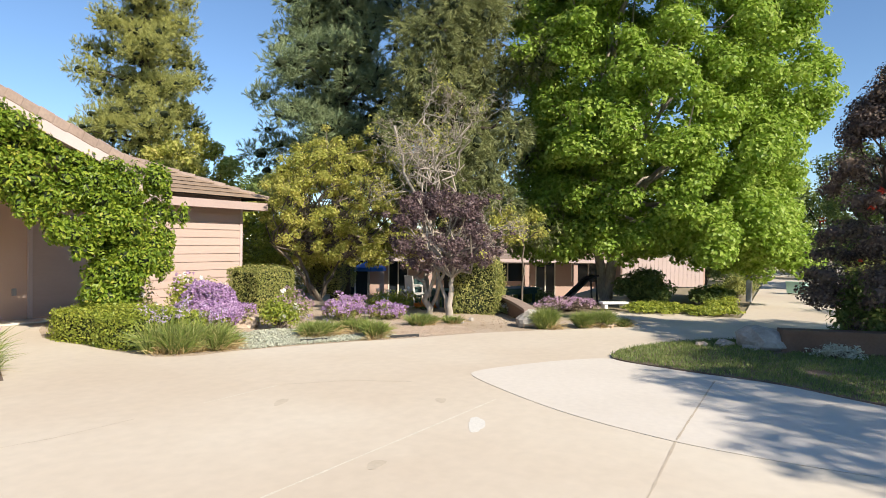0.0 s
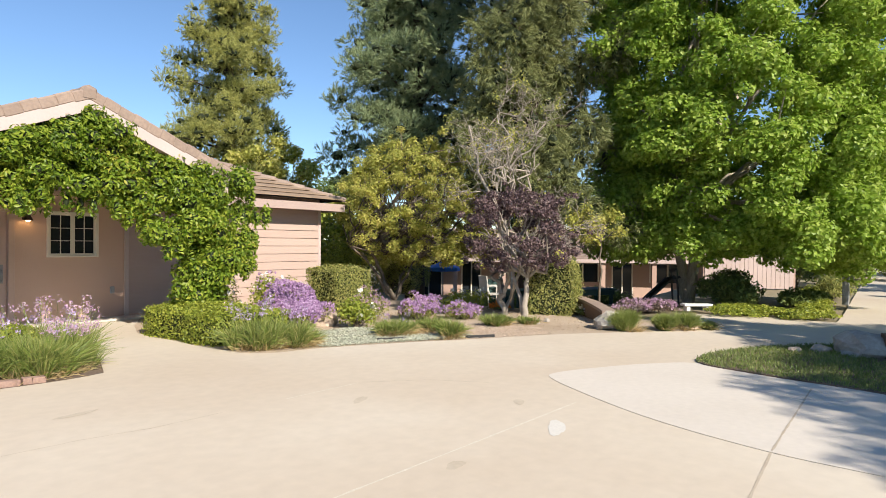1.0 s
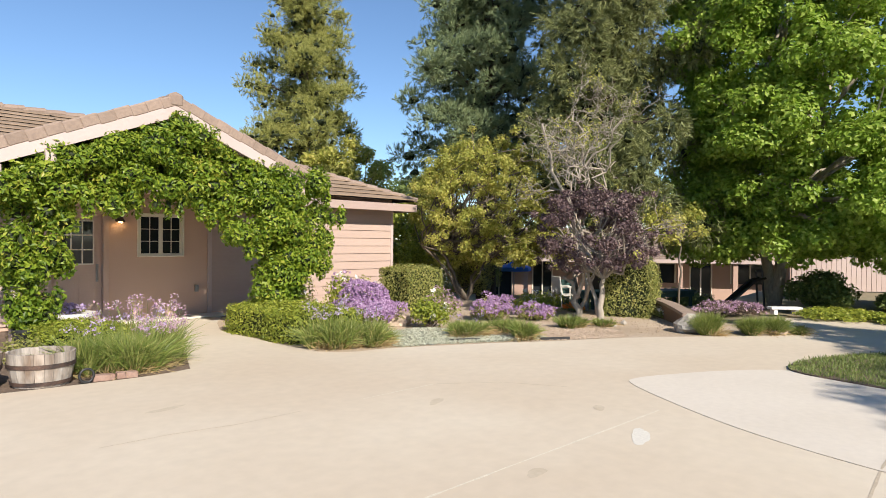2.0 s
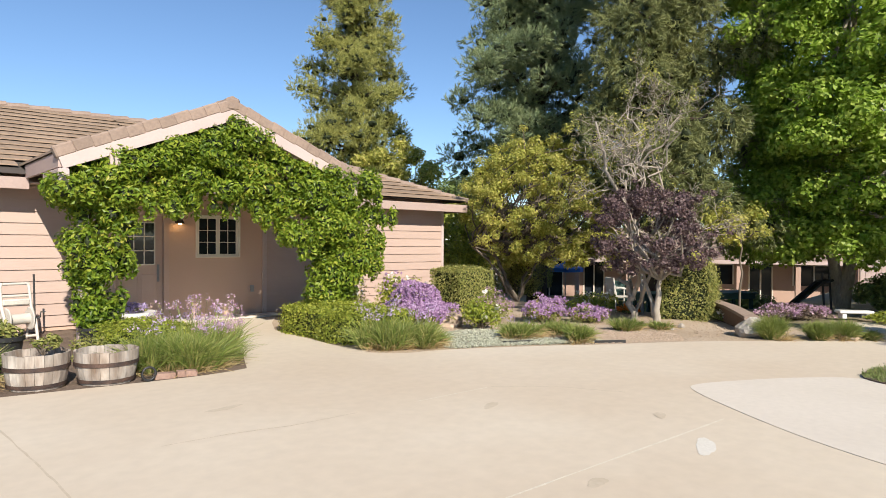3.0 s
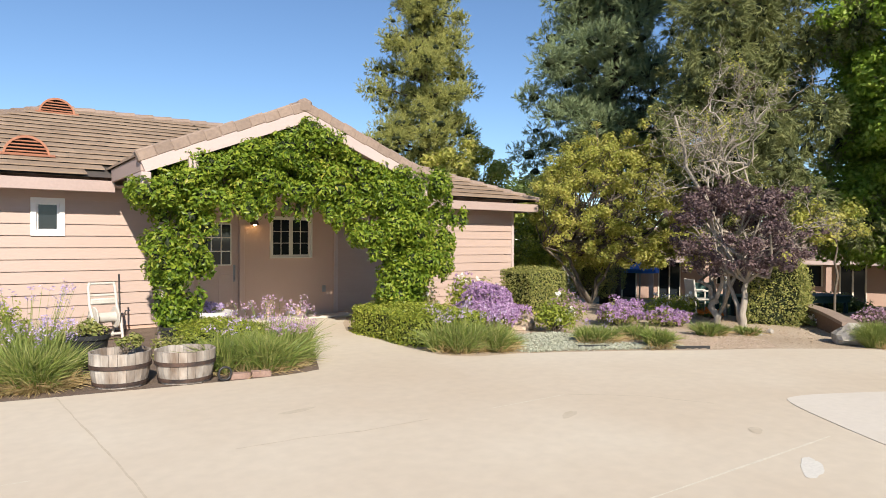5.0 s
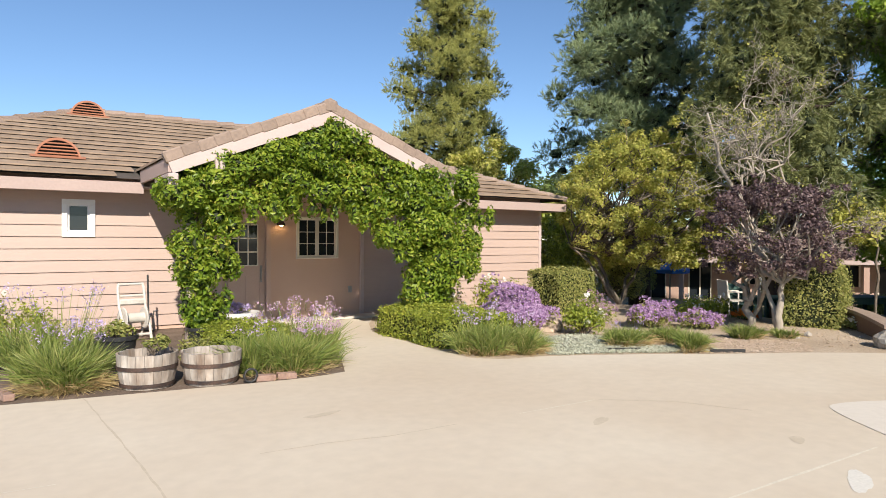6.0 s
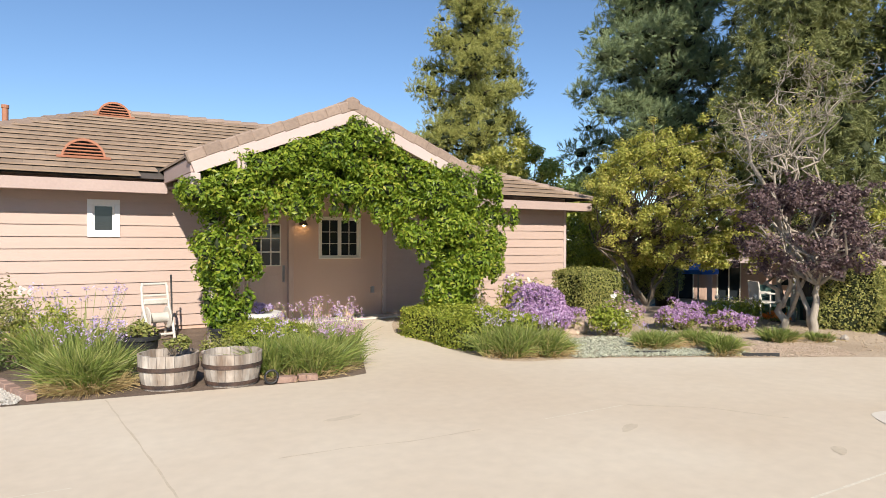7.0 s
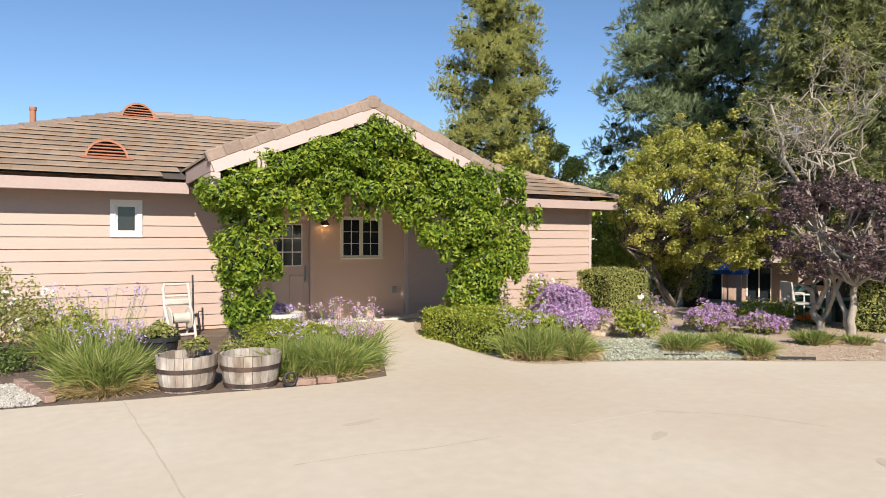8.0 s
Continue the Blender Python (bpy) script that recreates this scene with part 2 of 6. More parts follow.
def box_bm(size, at=(0, 0, 0), bevel=0.0, m=None, bm=None):
    """A box centred at a point, with rounded edges; bm: adds to a mesh in work."""
    own = bmesh.new()
    bmesh.ops.create_cube(own, size=1.0, matrix=(m or Matrix.Translation(at)) @ Matrix.Diagonal((*size, 1)))
    if bevel:
        bmesh.ops.bevel(own, geom=list(own.edges), offset=bevel, segments=1, profile=0.5, affect="EDGES")
    if bm is None:
        return own
    tmp = bpy.data.meshes.new("tmp")
    own.to_mesh(tmp)
    own.free()
    bm.from_mesh(tmp)
    bpy.data.meshes.remove(tmp)
    return bm


def span(x0, x1, y0, y1, z0, z1, bevel=0.0, bm=None):
    return box_bm((x1 - x0, y1 - y0, z1 - z0), ((x0 + x1) / 2, (y0 + y1) / 2, (z0 + z1) / 2), bevel, None, bm)


def tube(path, radii, sides=8):
    """Vertices and quads of a tapered tube along a path."""
    path = np.asarray(path, float)
    radii = np.broadcast_to(radii, (len(path),))
    tang = np.gradient(path, axis=0)
    tang /= np.linalg.norm(tang, axis=1, keepdims=True) + 1e-9
    ref = np.where(np.abs(tang[:, 2:3]) > 0.9, [[1.0, 0, 0]], [[0, 0, 1.0]])
    a = np.cross(tang, ref)
    a /= np.linalg.norm(a, axis=1, keepdims=True) + 1e-9
    b = np.cross(tang, a)
    ang = np.linspace(0, 2 * np.pi, sides, endpoint=False)
    v = path[:, None] + radii[:, None, None] * (np.cos(ang)[None, :, None] * a[:, None] + np.sin(ang)[None, :, None] * b[:, None])
    i, j = np.meshgrid(np.arange(len(path) - 1), np.arange(sides), indexing="ij")
    q = np.stack([i * sides + j, i * sides + (j + 1) % sides, (i + 1) * sides + (j + 1) % sides, (i + 1) * sides + j], -1).reshape(-1, 4)
    return v.reshape(-1, 3), q


def joined(pieces):
    """Several (verts, faces) as one."""
    vs, fs, n = [], [], 0
    for v, f in pieces:
        vs.append(v)
        fs.append(f + n)
        n += len(v)
    return np.concatenate(vs), np.concatenate(fs)


def unit(v):
    return v / (np.linalg.norm(v, axis=-1, keepdims=True) + 1e-9)


def leaf_geo(c, nrm, length, width, rng, fold=0.15, droop=0.0):
    """Folded diamond leaves at points c, facing nrm."""
    n = len(c)
    nrm = unit(nrm)
    t = unit(np.cross(nrm, rng.normal(size=(n, 3))))
    t[:, 2] -= droop
    t = unit(t)
    b = np.cross(nrm, t)
    ln = (length * rng.uniform(0.65, 1.25, n))[:, None]
    wd = ln * (width / length)
    v = np.stack([c - t * ln / 2, c + b * wd / 2 + nrm * wd * fold, c + t * ln / 2, c - b * wd / 2 + nrm * wd * fold], 1).reshape(-1, 3)
    i = np.arange(n)[:, None] * 4
    return v, np.concatenate([i + [0, 1, 2], i + [0, 2, 3]])


def blade_geo(base, direction, length, width, rng, bend=0.5):
    """Tapered, bending blades from their bases."""
    n = len(base)
    ln = length * rng.uniform(0.6, 1.15, (n, 1)) * np.minimum(np.linalg.norm(direction, axis=1, keepdims=True), 1.15)
    d = unit(direction)
    side = unit(np.cross(d, rng.normal(size=(n, 3)))) * width / 2
    out = np.c_[d[:, :2], np.zeros(n)]
    mid = base + d * ln * 0.55
    tip = base + d * ln * 0.95 + out * ln * bend * 0.35 - np.array([0, 0, 1.0]) * ln * bend * 0.3 * np.linalg.norm(out, axis=1, keepdims=True)
    v = np.stack([base - side, base + side, mid + side * 0.9, mid - side * 0.9, tip], 1).reshape(-1, 3)
    i = np.arange(n)[:, None] * 5
    return v, np.concatenate([i + [0, 1, 2], i + [0, 2, 3], i + [3, 2, 4]])


def shell(blobs, count, rng, inner=0.55):
    """Points spread through the outer part of many ellipsoids, and the way outward at each."""
    blobs = np.asarray(blobs, float)
    area = (blobs[:, 3] * blobs[:, 4] + blobs[:, 4] * blobs[:, 5] + blobs[:, 3] * blobs[:, 5])
    pick = rng.choice(len(blobs), count, p=area / area.sum())
    d = unit(rng.normal(size=(count, 3)))
    r = rng.uniform(inner, 1.0, (count, 1)) ** 0.6
    c = blobs[pick, :3] + d * r * blobs[pick, 3:6]
    return c, unit(d / blobs[pick, 3:6])


def polygon_sheet(name, pts, z, thick, material, label, category, kind="structure"):
    """A flat slab with the given outline, its top at z."""
    bm = bmesh.new()
    top = [bm.verts.new((x, y, z)) for x, y in pts]
    f = bm.faces.new(top)
    if f.normal.z < 0:
        f.normal_flip()
    r = bmesh.ops.extrude_face_region(bm, geom=[f])
    for v in (g for g in r["geom"] if isinstance(g, bmesh.types.BMVert)):
        v.co.z -= thick
    bmesh.ops.recalc_face_normals(bm, faces=list(bm.faces))
    bmesh.ops.triangulate(bm, faces=list(bm.faces))
    return tagged(part(name, bm, material), label, category, "", kind)


def smooth_line(pts, steps=8, closed=False):
    """A Catmull-Rom curve through points."""
    p = [np.array(q, float) for q in pts]
    n = len(p)
    out = []
    for i in range(n if closed else n - 1):
        a, b, c, d = (p[(i + k) % n] if closed else p[min(max(i + k, 0), n - 1)] for k in (-1, 0, 1, 2))
        for s in range(steps):
            u = s / steps
            out.append(0.5 * (2 * b + (c - a) * u + (2 * a - 5 * b + 4 * c - d) * u * u + (3 * b - a - 3 * c + d) * u ** 3))
    if not closed:
        out.append(p[-1])
    return [tuple(q) for q in out]


# ---- ground ----
def ground_z(x, y):
    """The open ground: level round the drive, falling away towards the lower garden."""
    def step(v):
        v = np.clip(v, 0, 1)
        return v * v * (3 - 2 * v)
    ahead = (x + 0.36) * 0.857 + (y + 1.41) * 0.515
    return -0.05 - 1.25 * step((ahead - 15.5) / 9) * step((y - 5.0 - 0.12 * (x - 15)) / 3.5)


def make_ground():
    n = 130
    g = np.linspace(-1, 1, n)
    xs = np.sign(g) * np.abs(g) ** 3.2 * 900 + 16
    x, y = np.meshgrid(xs, xs - 6, indexing="ij")
    far = np.hypot(x - 8, y - 4)
    z = ground_z(x, y) + np.where(far > 60, np.sin(x * 0.013) * np.cos(y * 0.011) * 1.5 * np.clip((far - 60) / 300, 0, 1), 0)
    i, j = np.meshgrid(np.arange(n - 1), np.arange(n - 1), indexing="ij")
    q = np.stack([i * n + j, (i + 1) * n + j, (i + 1) * n + j + 1, i * n + j + 1], -1).reshape(-1, 4)
    ob = raw("ground", np.stack([x, y, z], -1).reshape(-1, 3), q, M_EARTH, smooth=True)
    tagged(ob, "dry brown open ground around the drive", "ground", "", "structure")


make_ground()
EDGE = smooth_line([(-14, 9.6), (-6, 7.9), (-0.6, 7.03), (0.55, 6.84), (2.6, 6.55), (3.35, 6.62)], 6)
WALKIN = [(3.75, 7.6), (4.2, 8.8), (4.45, 9.6), (3.2, 10.2), (3.1, 11.98), (6.6, 11.98), (5.75, 10.6), (5.3, 9.6), (5.25, 8.6), (5.2, 7.4)]
EDGE2 = smooth_line([(5.25, 6.55), (5.6, 6.2), (6.3, 6.02), (7.9, 5.2), (8.6, 4.75), (9.8, 4.1), (10.9, 3.3), (12.2, 2.25), (13.0, 2.05), (13.6, 2.6), (15.2, 3.05), (15.6, 1.6), (15.5, 0.5), (16.4, 0.35), (24, 0.75), (40, 1.6)], 6)
polygon_sheet("driveway", EDGE + WALKIN + EDGE2 + [(60, 2.4), (60, -2.2), (24, -2.6), (14, -2.4), (14, -16), (-14, -16)], 0.0, 0.12, M_CONC,
              "sunlit warm beige concrete driveway with hairline cracks", "driveway")
DISC = smooth_line([(6.55, 2.3), (6.0, 1.55), (5.55, 0.78), (5.25, 0.0), (5.1, -0.75), (5.1, -2.0), (5.4, -4.5), (7.4, -4.6), (7.0, -2.9), (7.55, -1.9), (8.1, -0.9), (8.35, 0.3), (8.7, 1.2), (8.2, 1.75), (7.5, 2.15), (6.9, 2.4)], 6, True)
polygon_sheet("curved_path", DISC, 0.003, 0.1, M_CONC2, "pale grey smooth concrete curved path", "path")
LAWN = smooth_line([(8.72, 1.22), (8.36, 0.3), (8.1, -0.9), (7.56, -1.9), (7.1, -3.4), (9.5, -6.0), (12.4, -5.0), (12.2, -2.2), (11.9, -0.3), (10.8, 0.75), (9.7, 1.25)], 6, True)
polygon_sheet("lawn_bed", LAWN, 0.02, 0.1, M_MULCH, "dark soil under patchy shaded lawn", "soil")
BED_R = EDGE2[:49] + [(13.4, 3.2), (13.6, 7.0), (13.2, 11), (11.8, 13.5), (11.6, 12.0), (6.6, 12.0), (5.75, 10.6), (5.3, 9.6), (5.25, 8.6), (5.2, 7.4)]
polygon_sheet("planting_bed", BED_R, -0.006, 0.1, M_SOIL, "dry sandy planting bed beside the drive", "soil")
BED_L = EDGE + WALKIN[:5] + [(-14, 12.0)]
polygon_sheet("planting_bed", BED_L, -0.006, 0.1, M_MULCH, "dark mulched planting bed under the house wall", "soil")

# ---- house ----
W, SID = 12.0, 0.203
EAVE_Y, EAVE_Z, PITCH = 11.45, 2.70, 0.40
RIDGE_Y, HIP_X = 16.2, -3.45
RIDGE_Z = EAVE_Z + PITCH * (RIDGE_Y - EAVE_Y)
RIDGE_L, RIDGE_R = HIP_X + RIDGE_Y - EAVE_Y, 12.0 - (RIDGE_Y - EAVE_Y)
GX, GY, GZ, GW = 4.26, 9.14, 3.86, 2.48

house = thing("house", (0, W, 0), "single-storey pink sided house with brown tiled hip roof", "house")
house.matrix_world = Matrix()


def wall_with_holes(name, x0, x1, y0, y1, z0, z1, holes, material, parent, label=""):
    """A wall of boxes that leave the given openings (x0, x1, z0, z1) free."""
    bm = bmesh.new()
    xs = sorted({x0, x1, *(h[0] for h in holes), *(h[1] for h in holes)})
    for a, b in zip(xs, xs[1:]):
        cuts = sorted((h[2], h[3]) for h in holes if h[0] <= a + 1e-6 and h[1] >= b - 1e-6)
        z = z0
        for c, d in cuts + [(z1, z1)]:
            if c > z + 1e-6:
                span(a, b, y0, y1, z, c, 0, bm)
            z = d
    bmesh.ops.remove_doubles(bm, verts=list(bm.verts), dist=1e-5)
    return part(name, bm, material, parent, label)


SMALL = (0.70, 1.00, 1.80, 2.24)
ENTRY = (4.80, 5.70, 1.28, 2.12)
DOOR = (3.24, 4.18, 0.05, 2.14)
wall_front = wall_with_holes("wall", -7.0, 11.55, W, W + 0.18, 0.0, 2.85, [SMALL, ENTRY, DOOR], M_STUCCO, house)
part("wall", span(11.37, 11.55, W + 0.18, 22.4, 0.0, 2.85), M_STUCCO, house)
part("wall", span(-7.0, -6.82, W + 0.18, 22.4, 0.0, 2.85), M_STUCCO, house)
part("wall", span(-6.8, 11.36, 22.2, 22.38, 0.0, 2.85), M_STUCCO, house)


def siding_run(x0, x1, gap=None):
    """Lap boards up the front wall, each leaning out at its foot; gap: an opening that they stop at."""
    k = 0
    z = 0.078
    while z < 2.55:
        top = min(z + SID, 2.56)
        runs = [(x0, x1)]
        if gap and z < gap[3] and top > gap[2]:
            runs = [(x0, gap[0]), (gap[1], x1)]
        pieces = [(a, b, z, top) for a, b in runs]
        if gap and z < gap[2] < top:
            pieces.append((gap[0], gap[1], z, gap[2] - 0.006))
        if gap and z < gap[3] < top:
            pieces.append((gap[0], gap[1], gap[3] + 0.002, top))
        for a, b, lo, hi in pieces:
            v = np.array([[x, y, h] for x in (a, b) for y, h in ((W - 0.034, lo), (W - 0.003, lo), (W - 0.003, hi + 0.004), (W - 0.010, hi + 0.004))])
            q = np.array([[0, 1, 2, 3], [7, 6, 5, 4], [0, 4, 5, 1], [1, 5, 6, 2], [2, 6, 7, 3], [3, 7, 4, 0]])
            raw("siding_board", v, q, M_SIDING, wall_front)
        z += SID
        k += 1


siding_run(-7.0, 2.95, (0.595, 1.10, 1.695, 2.345))
siding_run(6.3, 11.49)
part("corner_board", span(11.49, 11.575, W - 0.04, W + 0.04, 0.05, 2.6, 0.006), M_FASCIA, house)
part("corner_board", span(6.24, 6.33, W - 0.045, W - 0.002, 0.05, 2.6, 0.006), M_FASCIA, house)


# roof: sheathing, then tiles course by course
def tile_run(y_lo, x_lo, x_hi, rows, course=0.335, wide=0.30, rng=RNG, z0=0.0):
    """Tiles of a slope that climbs to +y: x_lo and x_hi give its edges at a height. Boxes with a proud lower edge."""
    vs, q = [], []
    sl = math.hypot(1, PITCH)
    for r in range(rows):
        y = y_lo + r * course / sl
        y2 = y + (course + 0.05) / sl
        a, b = x_lo(y), x_hi(y)
        x = a - (wide / 2 if r % 2 else 0)
        while x < b:
            s, e = max(x, a) + 0.001, min(x + wide, b) - 0.001
            x += wide
            if e - s < 0.03:
                continue
            lift = rng.uniform(-0.002, 0.003)
            za, zb = EAVE_Z + PITCH * (y - EAVE_Y) + z0 + lift, EAVE_Z + PITCH * (y2 - EAVE_Y) + z0 + lift
            vs.append([[s, y, za + 0.045], [e, y, za + 0.045], [e, y2, zb + 0.002], [s, y2, zb + 0.002], [s, y, za + 0.070], [e, y, za + 0.070], [e, y2, zb + 0.020], [s, y2, zb + 0.020]])
    vs = np.array(vs).reshape(-1, 3)
    i = np.arange(len(vs) // 8)[:, None] * 8
    faces = np.concatenate([i + f for f in ([4, 5, 6, 7], [0, 3, 2, 1], [0, 4, 7, 3], [1, 2, 6, 5], [0, 1, 5, 4], [3, 7, 6, 2])])
    return vs, faces


bm = bmesh.new()
c = [bm.verts.new(p) for p in ((-7.5, EAVE_Y, EAVE_Z), (12.0, EAVE_Y, EAVE_Z), (RIDGE_R, RIDGE_Y, RIDGE_Z), (RIDGE_L, RIDGE_Y, RIDGE_Z), (HIP_X, EAVE_Y, EAVE_Z),
                               (12.0, 22.55, EAVE_Z), (HIP_X, 22.55, EAVE_Z))]
for f in ((4, 1, 2, 3), (1, 5, 2), (3, 2, 5, 6), (4, 3, 6)):
    bm.faces.new([c[k] for k in f])
roof = part("roof", bm, M_UNDER, house, "brown flat concrete tiles in courses")
hipL = lambda y: HIP_X + (y - EAVE_Y)
hipR = lambda y: 12.0 - (y - EAVE_Y)


def main_tiles(left):
    rows = 15
    lo = hipL if left else (lambda y: max(GX + max(0.0, (GZ - EAVE_Z) / PITCH - (y - EAVE_Y)), GX) if y - EAVE_Y < (GZ - EAVE_Z) / PITCH else GX)
    hi = (lambda y: GX - max(0.0, (GZ - EAVE_Z) / PITCH - (y - EAVE_Y)) + 0.05) if left else hipR
    return tile_run(EAVE_Y - 0.04, lo, hi, rows)


BOX_FACES = ([4, 5, 6, 7], [0, 3, 2, 1], [0, 4, 7, 3], [1, 2, 6, 5], [0, 1, 5, 4], [3, 7, 6, 2])
for left in (True, False):
    va, fa = main_tiles(left)
    tiles = va.reshape(-1, 8, 3)
    if left:
        # the courses nearest the drive are laid tile by tile
        full = (tiles[:, 1, 0] - tiles[:, 0, 0] > 0.28) & (tiles[:, 0, 0] > -2.6) & (tiles[:, 0, 1] < 15.2)
        single = np.flatnonzero(full)[:300]
        shape = tiles[single[0]] - tiles[single[0], 0]
        first = None
        for k in single:
            if first is None:
                first = raw("roof_tile", shape, np.array(BOX_FACES), M_TILE, roof)
                tile = first
            else:
                tile = new("roof_tile", first.data)
                tile.parent = roof
            tile.location = tiles[k, 0]
        rest = np.ones(len(tiles), bool)
        rest[single] = False
        tiles = tiles[rest]
    i = np.arange(len(tiles))[:, None] * 8
    raw("roof_tiles", tiles.reshape(-1, 3), np.concatenate([i + k for k in BOX_FACES]), M_TILE, roof)["kind"] = "stuff"


def cap_line(a, b, n, parent, wide=0.26, high=0.10, name="ridge_tile"):
    """Ridge tiles end over end from a to b: angled saddles, each lapping the one before."""
    a, b = Vector(a), Vector(b)
    d = (b - a)
    ln = d.length / n
    d.normalize()
    side = d.cross(Vector((0, 0, 1))).normalized()
    up = side.cross(d)
    prof = [(-wide / 2, -high * 0.75), (-wide * 0.3, -high * 0.1), (0, 0.02), (wide * 0.3, -high * 0.1), (wide / 2, -high * 0.75)]
    me = None
    for k in range(n):
        if me is None:
            vs = []
            for s, lift in ((0.0, 0.06), (ln + 0.05, 0.025)):
                vs += [d * s + side * u + up * (w + lift) for u, w in prof]
                vs += [d * s + side * u * 0.9 + up * (w + lift - 0.03) for u, w in prof]
            f = [[i, i + 1, 11 + i, 10 + i] for i in range(4)] + [[i, 5 + i, 6 + i, i + 1] for i in range(4)] + [[0, 10, 15, 5], [4, 9, 19, 14], [5, 6, 8, 9]]
            ob = raw(name, np.array(vs), np.array(f), M_RIDGE, parent)
            me = ob.data
        else:
            ob = new(name, me)
            ob.parent = parent
        ob.location = a + d * ln * k


cap_line((12.0, EAVE_Y, EAVE_Z + 0.03), (RIDGE_R, RIDGE_Y, RIDGE_Z + 0.03), 18, roof)
cap_line((HIP_X, EAVE_Y, EAVE_Z + 0.03), (RIDGE_L, RIDGE_Y, RIDGE_Z + 0.03), 18, roof)
cap_line((RIDGE_R, RIDGE_Y, RIDGE_Z + 0.03), (RIDGE_L, RIDGE_Y, RIDGE_Z + 0.03), 14, roof)
part("fascia", span(-7.0, GX - GW + 0.02, EAVE_Y, EAVE_Y + 0.045, 2.45, 2.645, 0.004), M_EAVE, house)
part("fascia", span(GX + GW, 11.97, EAVE_Y, EAVE_Y + 0.045, 2.42, 2.62, 0.004), M_EAVE, house)
part("fascia", span(11.925, 11.97, EAVE_Y + 0.045, 22.5, 2.42, 2.62, 0.004), M_EAVE, house)
part("soffit", span(-7.0, 11.92, EAVE_Y + 0.045, W - 0.03, 2.56, 2.585), M_FASCIA, house)

# porch gable
GE = GZ - PITCH * GW
bm = bmesh.new()
back = EAVE_Y + (GZ - EAVE_Z) / PITCH
for s in (-1, 1):
    p = [(GX, GY, GZ), (GX + s * GW, GY, GE), (GX + s * GW, EAVE_Y + 0.3, GE), (GX, back, GZ)]
    lo = [bm.verts.new((x, y, z - 0.05)) for x, y, z in p]
    hi = [bm.verts.new((x, y, z)) for x, y, z in p]
    bm.faces.new(hi if s < 0 else hi[::-1])
    bm.faces.new(lo)
    for i in range(4):
        bm.faces.new([lo[i], lo[(i + 1) % 4], hi[(i + 1) % 4], hi[i]])
bmesh.ops.recalc_face_normals(bm, faces=list(bm.faces))
part("porch_deck", bm, M_FASCIA, house)


def porch_tiles(s):
    """Tile courses of one slope of the porch roof, which climbs towards the ridge."""
    vs = []
    sl = math.hypot(1, PITCH)
    rows = 8
    for r in range(rows):
        u0 = GW + 0.05 - r * 0.335 / sl
        u1 = max(u0 - 0.385 / sl, 0.03)
        if u0 < 0.05:
            break
        y = GY + 0.02
        end = EAVE_Y + (GZ - PITCH * (u0 + u1) / 2 - EAVE_Z) / PITCH + 0.12
        while y < end:
            e = min(y + 0.3, end) - 0.006
            z0, z1 = GZ - PITCH * u0, GZ - PITCH * u1
            q = [[u0, y, z0 + 0.008], [u0, e, z0 + 0.008], [u1, e, z1], [u1, y, z1], [u0, y, z0 + 0.045], [u0, e, z0 + 0.045], [u1, e, z1 + 0.02], [u1, y, z1 + 0.02]]
            vs.append([[GX + s * a, b, c + 0.004] for a, b, c in q])
            y += 0.3
    vs = np.array(vs).reshape(-1, 3)
    i = np.arange(len(vs) // 8)[:, None] * 8
    return vs, np.concatenate([i + f for f in ([4, 5, 6, 7], [0, 4, 7, 3], [1, 2, 6, 5], [0, 1, 5, 4], [3, 7, 6, 2])])


for s in (-1, 1):
    va, fa = porch_tiles(s)
    raw("roof_tiles", va, fa, M_TILE, roof)["kind"] = "stuff"
    # barge board and the tiles that cap it
    ang = math.atan(PITCH) * s
    ln = math.hypot(GW, GW * PITCH)
    mid = Vector((GX + s * GW / 2, GY - 0.03, (GZ + GE) / 2 - 0.17))
    part("barge_board", box_bm((ln + 0.02, 0.05, 0.19), bevel=0.004, m=Matrix.Translation(mid) @ Matrix.Rotation(ang, 4, "Y")), M_FASCIA, house, "pale pink sloping barge board")
    n = 11
    for k in range(n):
        u = (k + 0.5) / n
        pt = Vector((GX + s * GW * (1 - u) * 1.03, GY + 0.02, GZ - PITCH * GW * (1 - u) * 1.03 - 0.005 + 0.012 * (k % 2)))
        part("rake_tile", box_bm((ln / n + 0.035, 0.17, 0.18), bevel=0.022, m=Matrix.Translation(pt) @ Matrix.Rotation(ang + s * 0.03, 4, "Y")), M_RIDGE, roof)
cap_line((GX, GY - 0.04, GZ + 0.06), (GX, back, GZ + 0.06), 12, roof)
part("fascia", span(GX - GW - 0.03, GX - GW + 0.015, GY, EAVE_Y + 0.05, GE - 0.24, GE - 0.03, 0.004), M_EAVE, house)
part("fascia", span(GX + GW - 0.015, GX + GW + 0.03, GY, EAVE_Y + 0.05, GE - 0.24, GE - 0.03, 0.004), M_EAVE, house)
for x, z in ((GX - GW + 0.68, 2.80), (GX - GW + 0.02, 2.52), (GX + GW - 0.12, 2.56)):
    part("beam_end", span(x - 0.07, x + 0.07, GY - 0.12, GY + 0.9, z - 0.11, z + 0.09, 0.012), M_FASCIA, house)
part("ridge_stop", span(GX - 0.12, GX + 0.12, GY - 0.075, GY - 0.005, GZ - 0.10, GZ + 0.105, 0.03), M_RIDGE, roof)
part("gable_block", box_bm((0.16, 0.04, 0.16), m=Matrix.Translation((GX, GY - 0.03, GZ - 0.19)) @ Matrix.Rotation(radians(45), 4, "Y")), M_FASCIA, house)
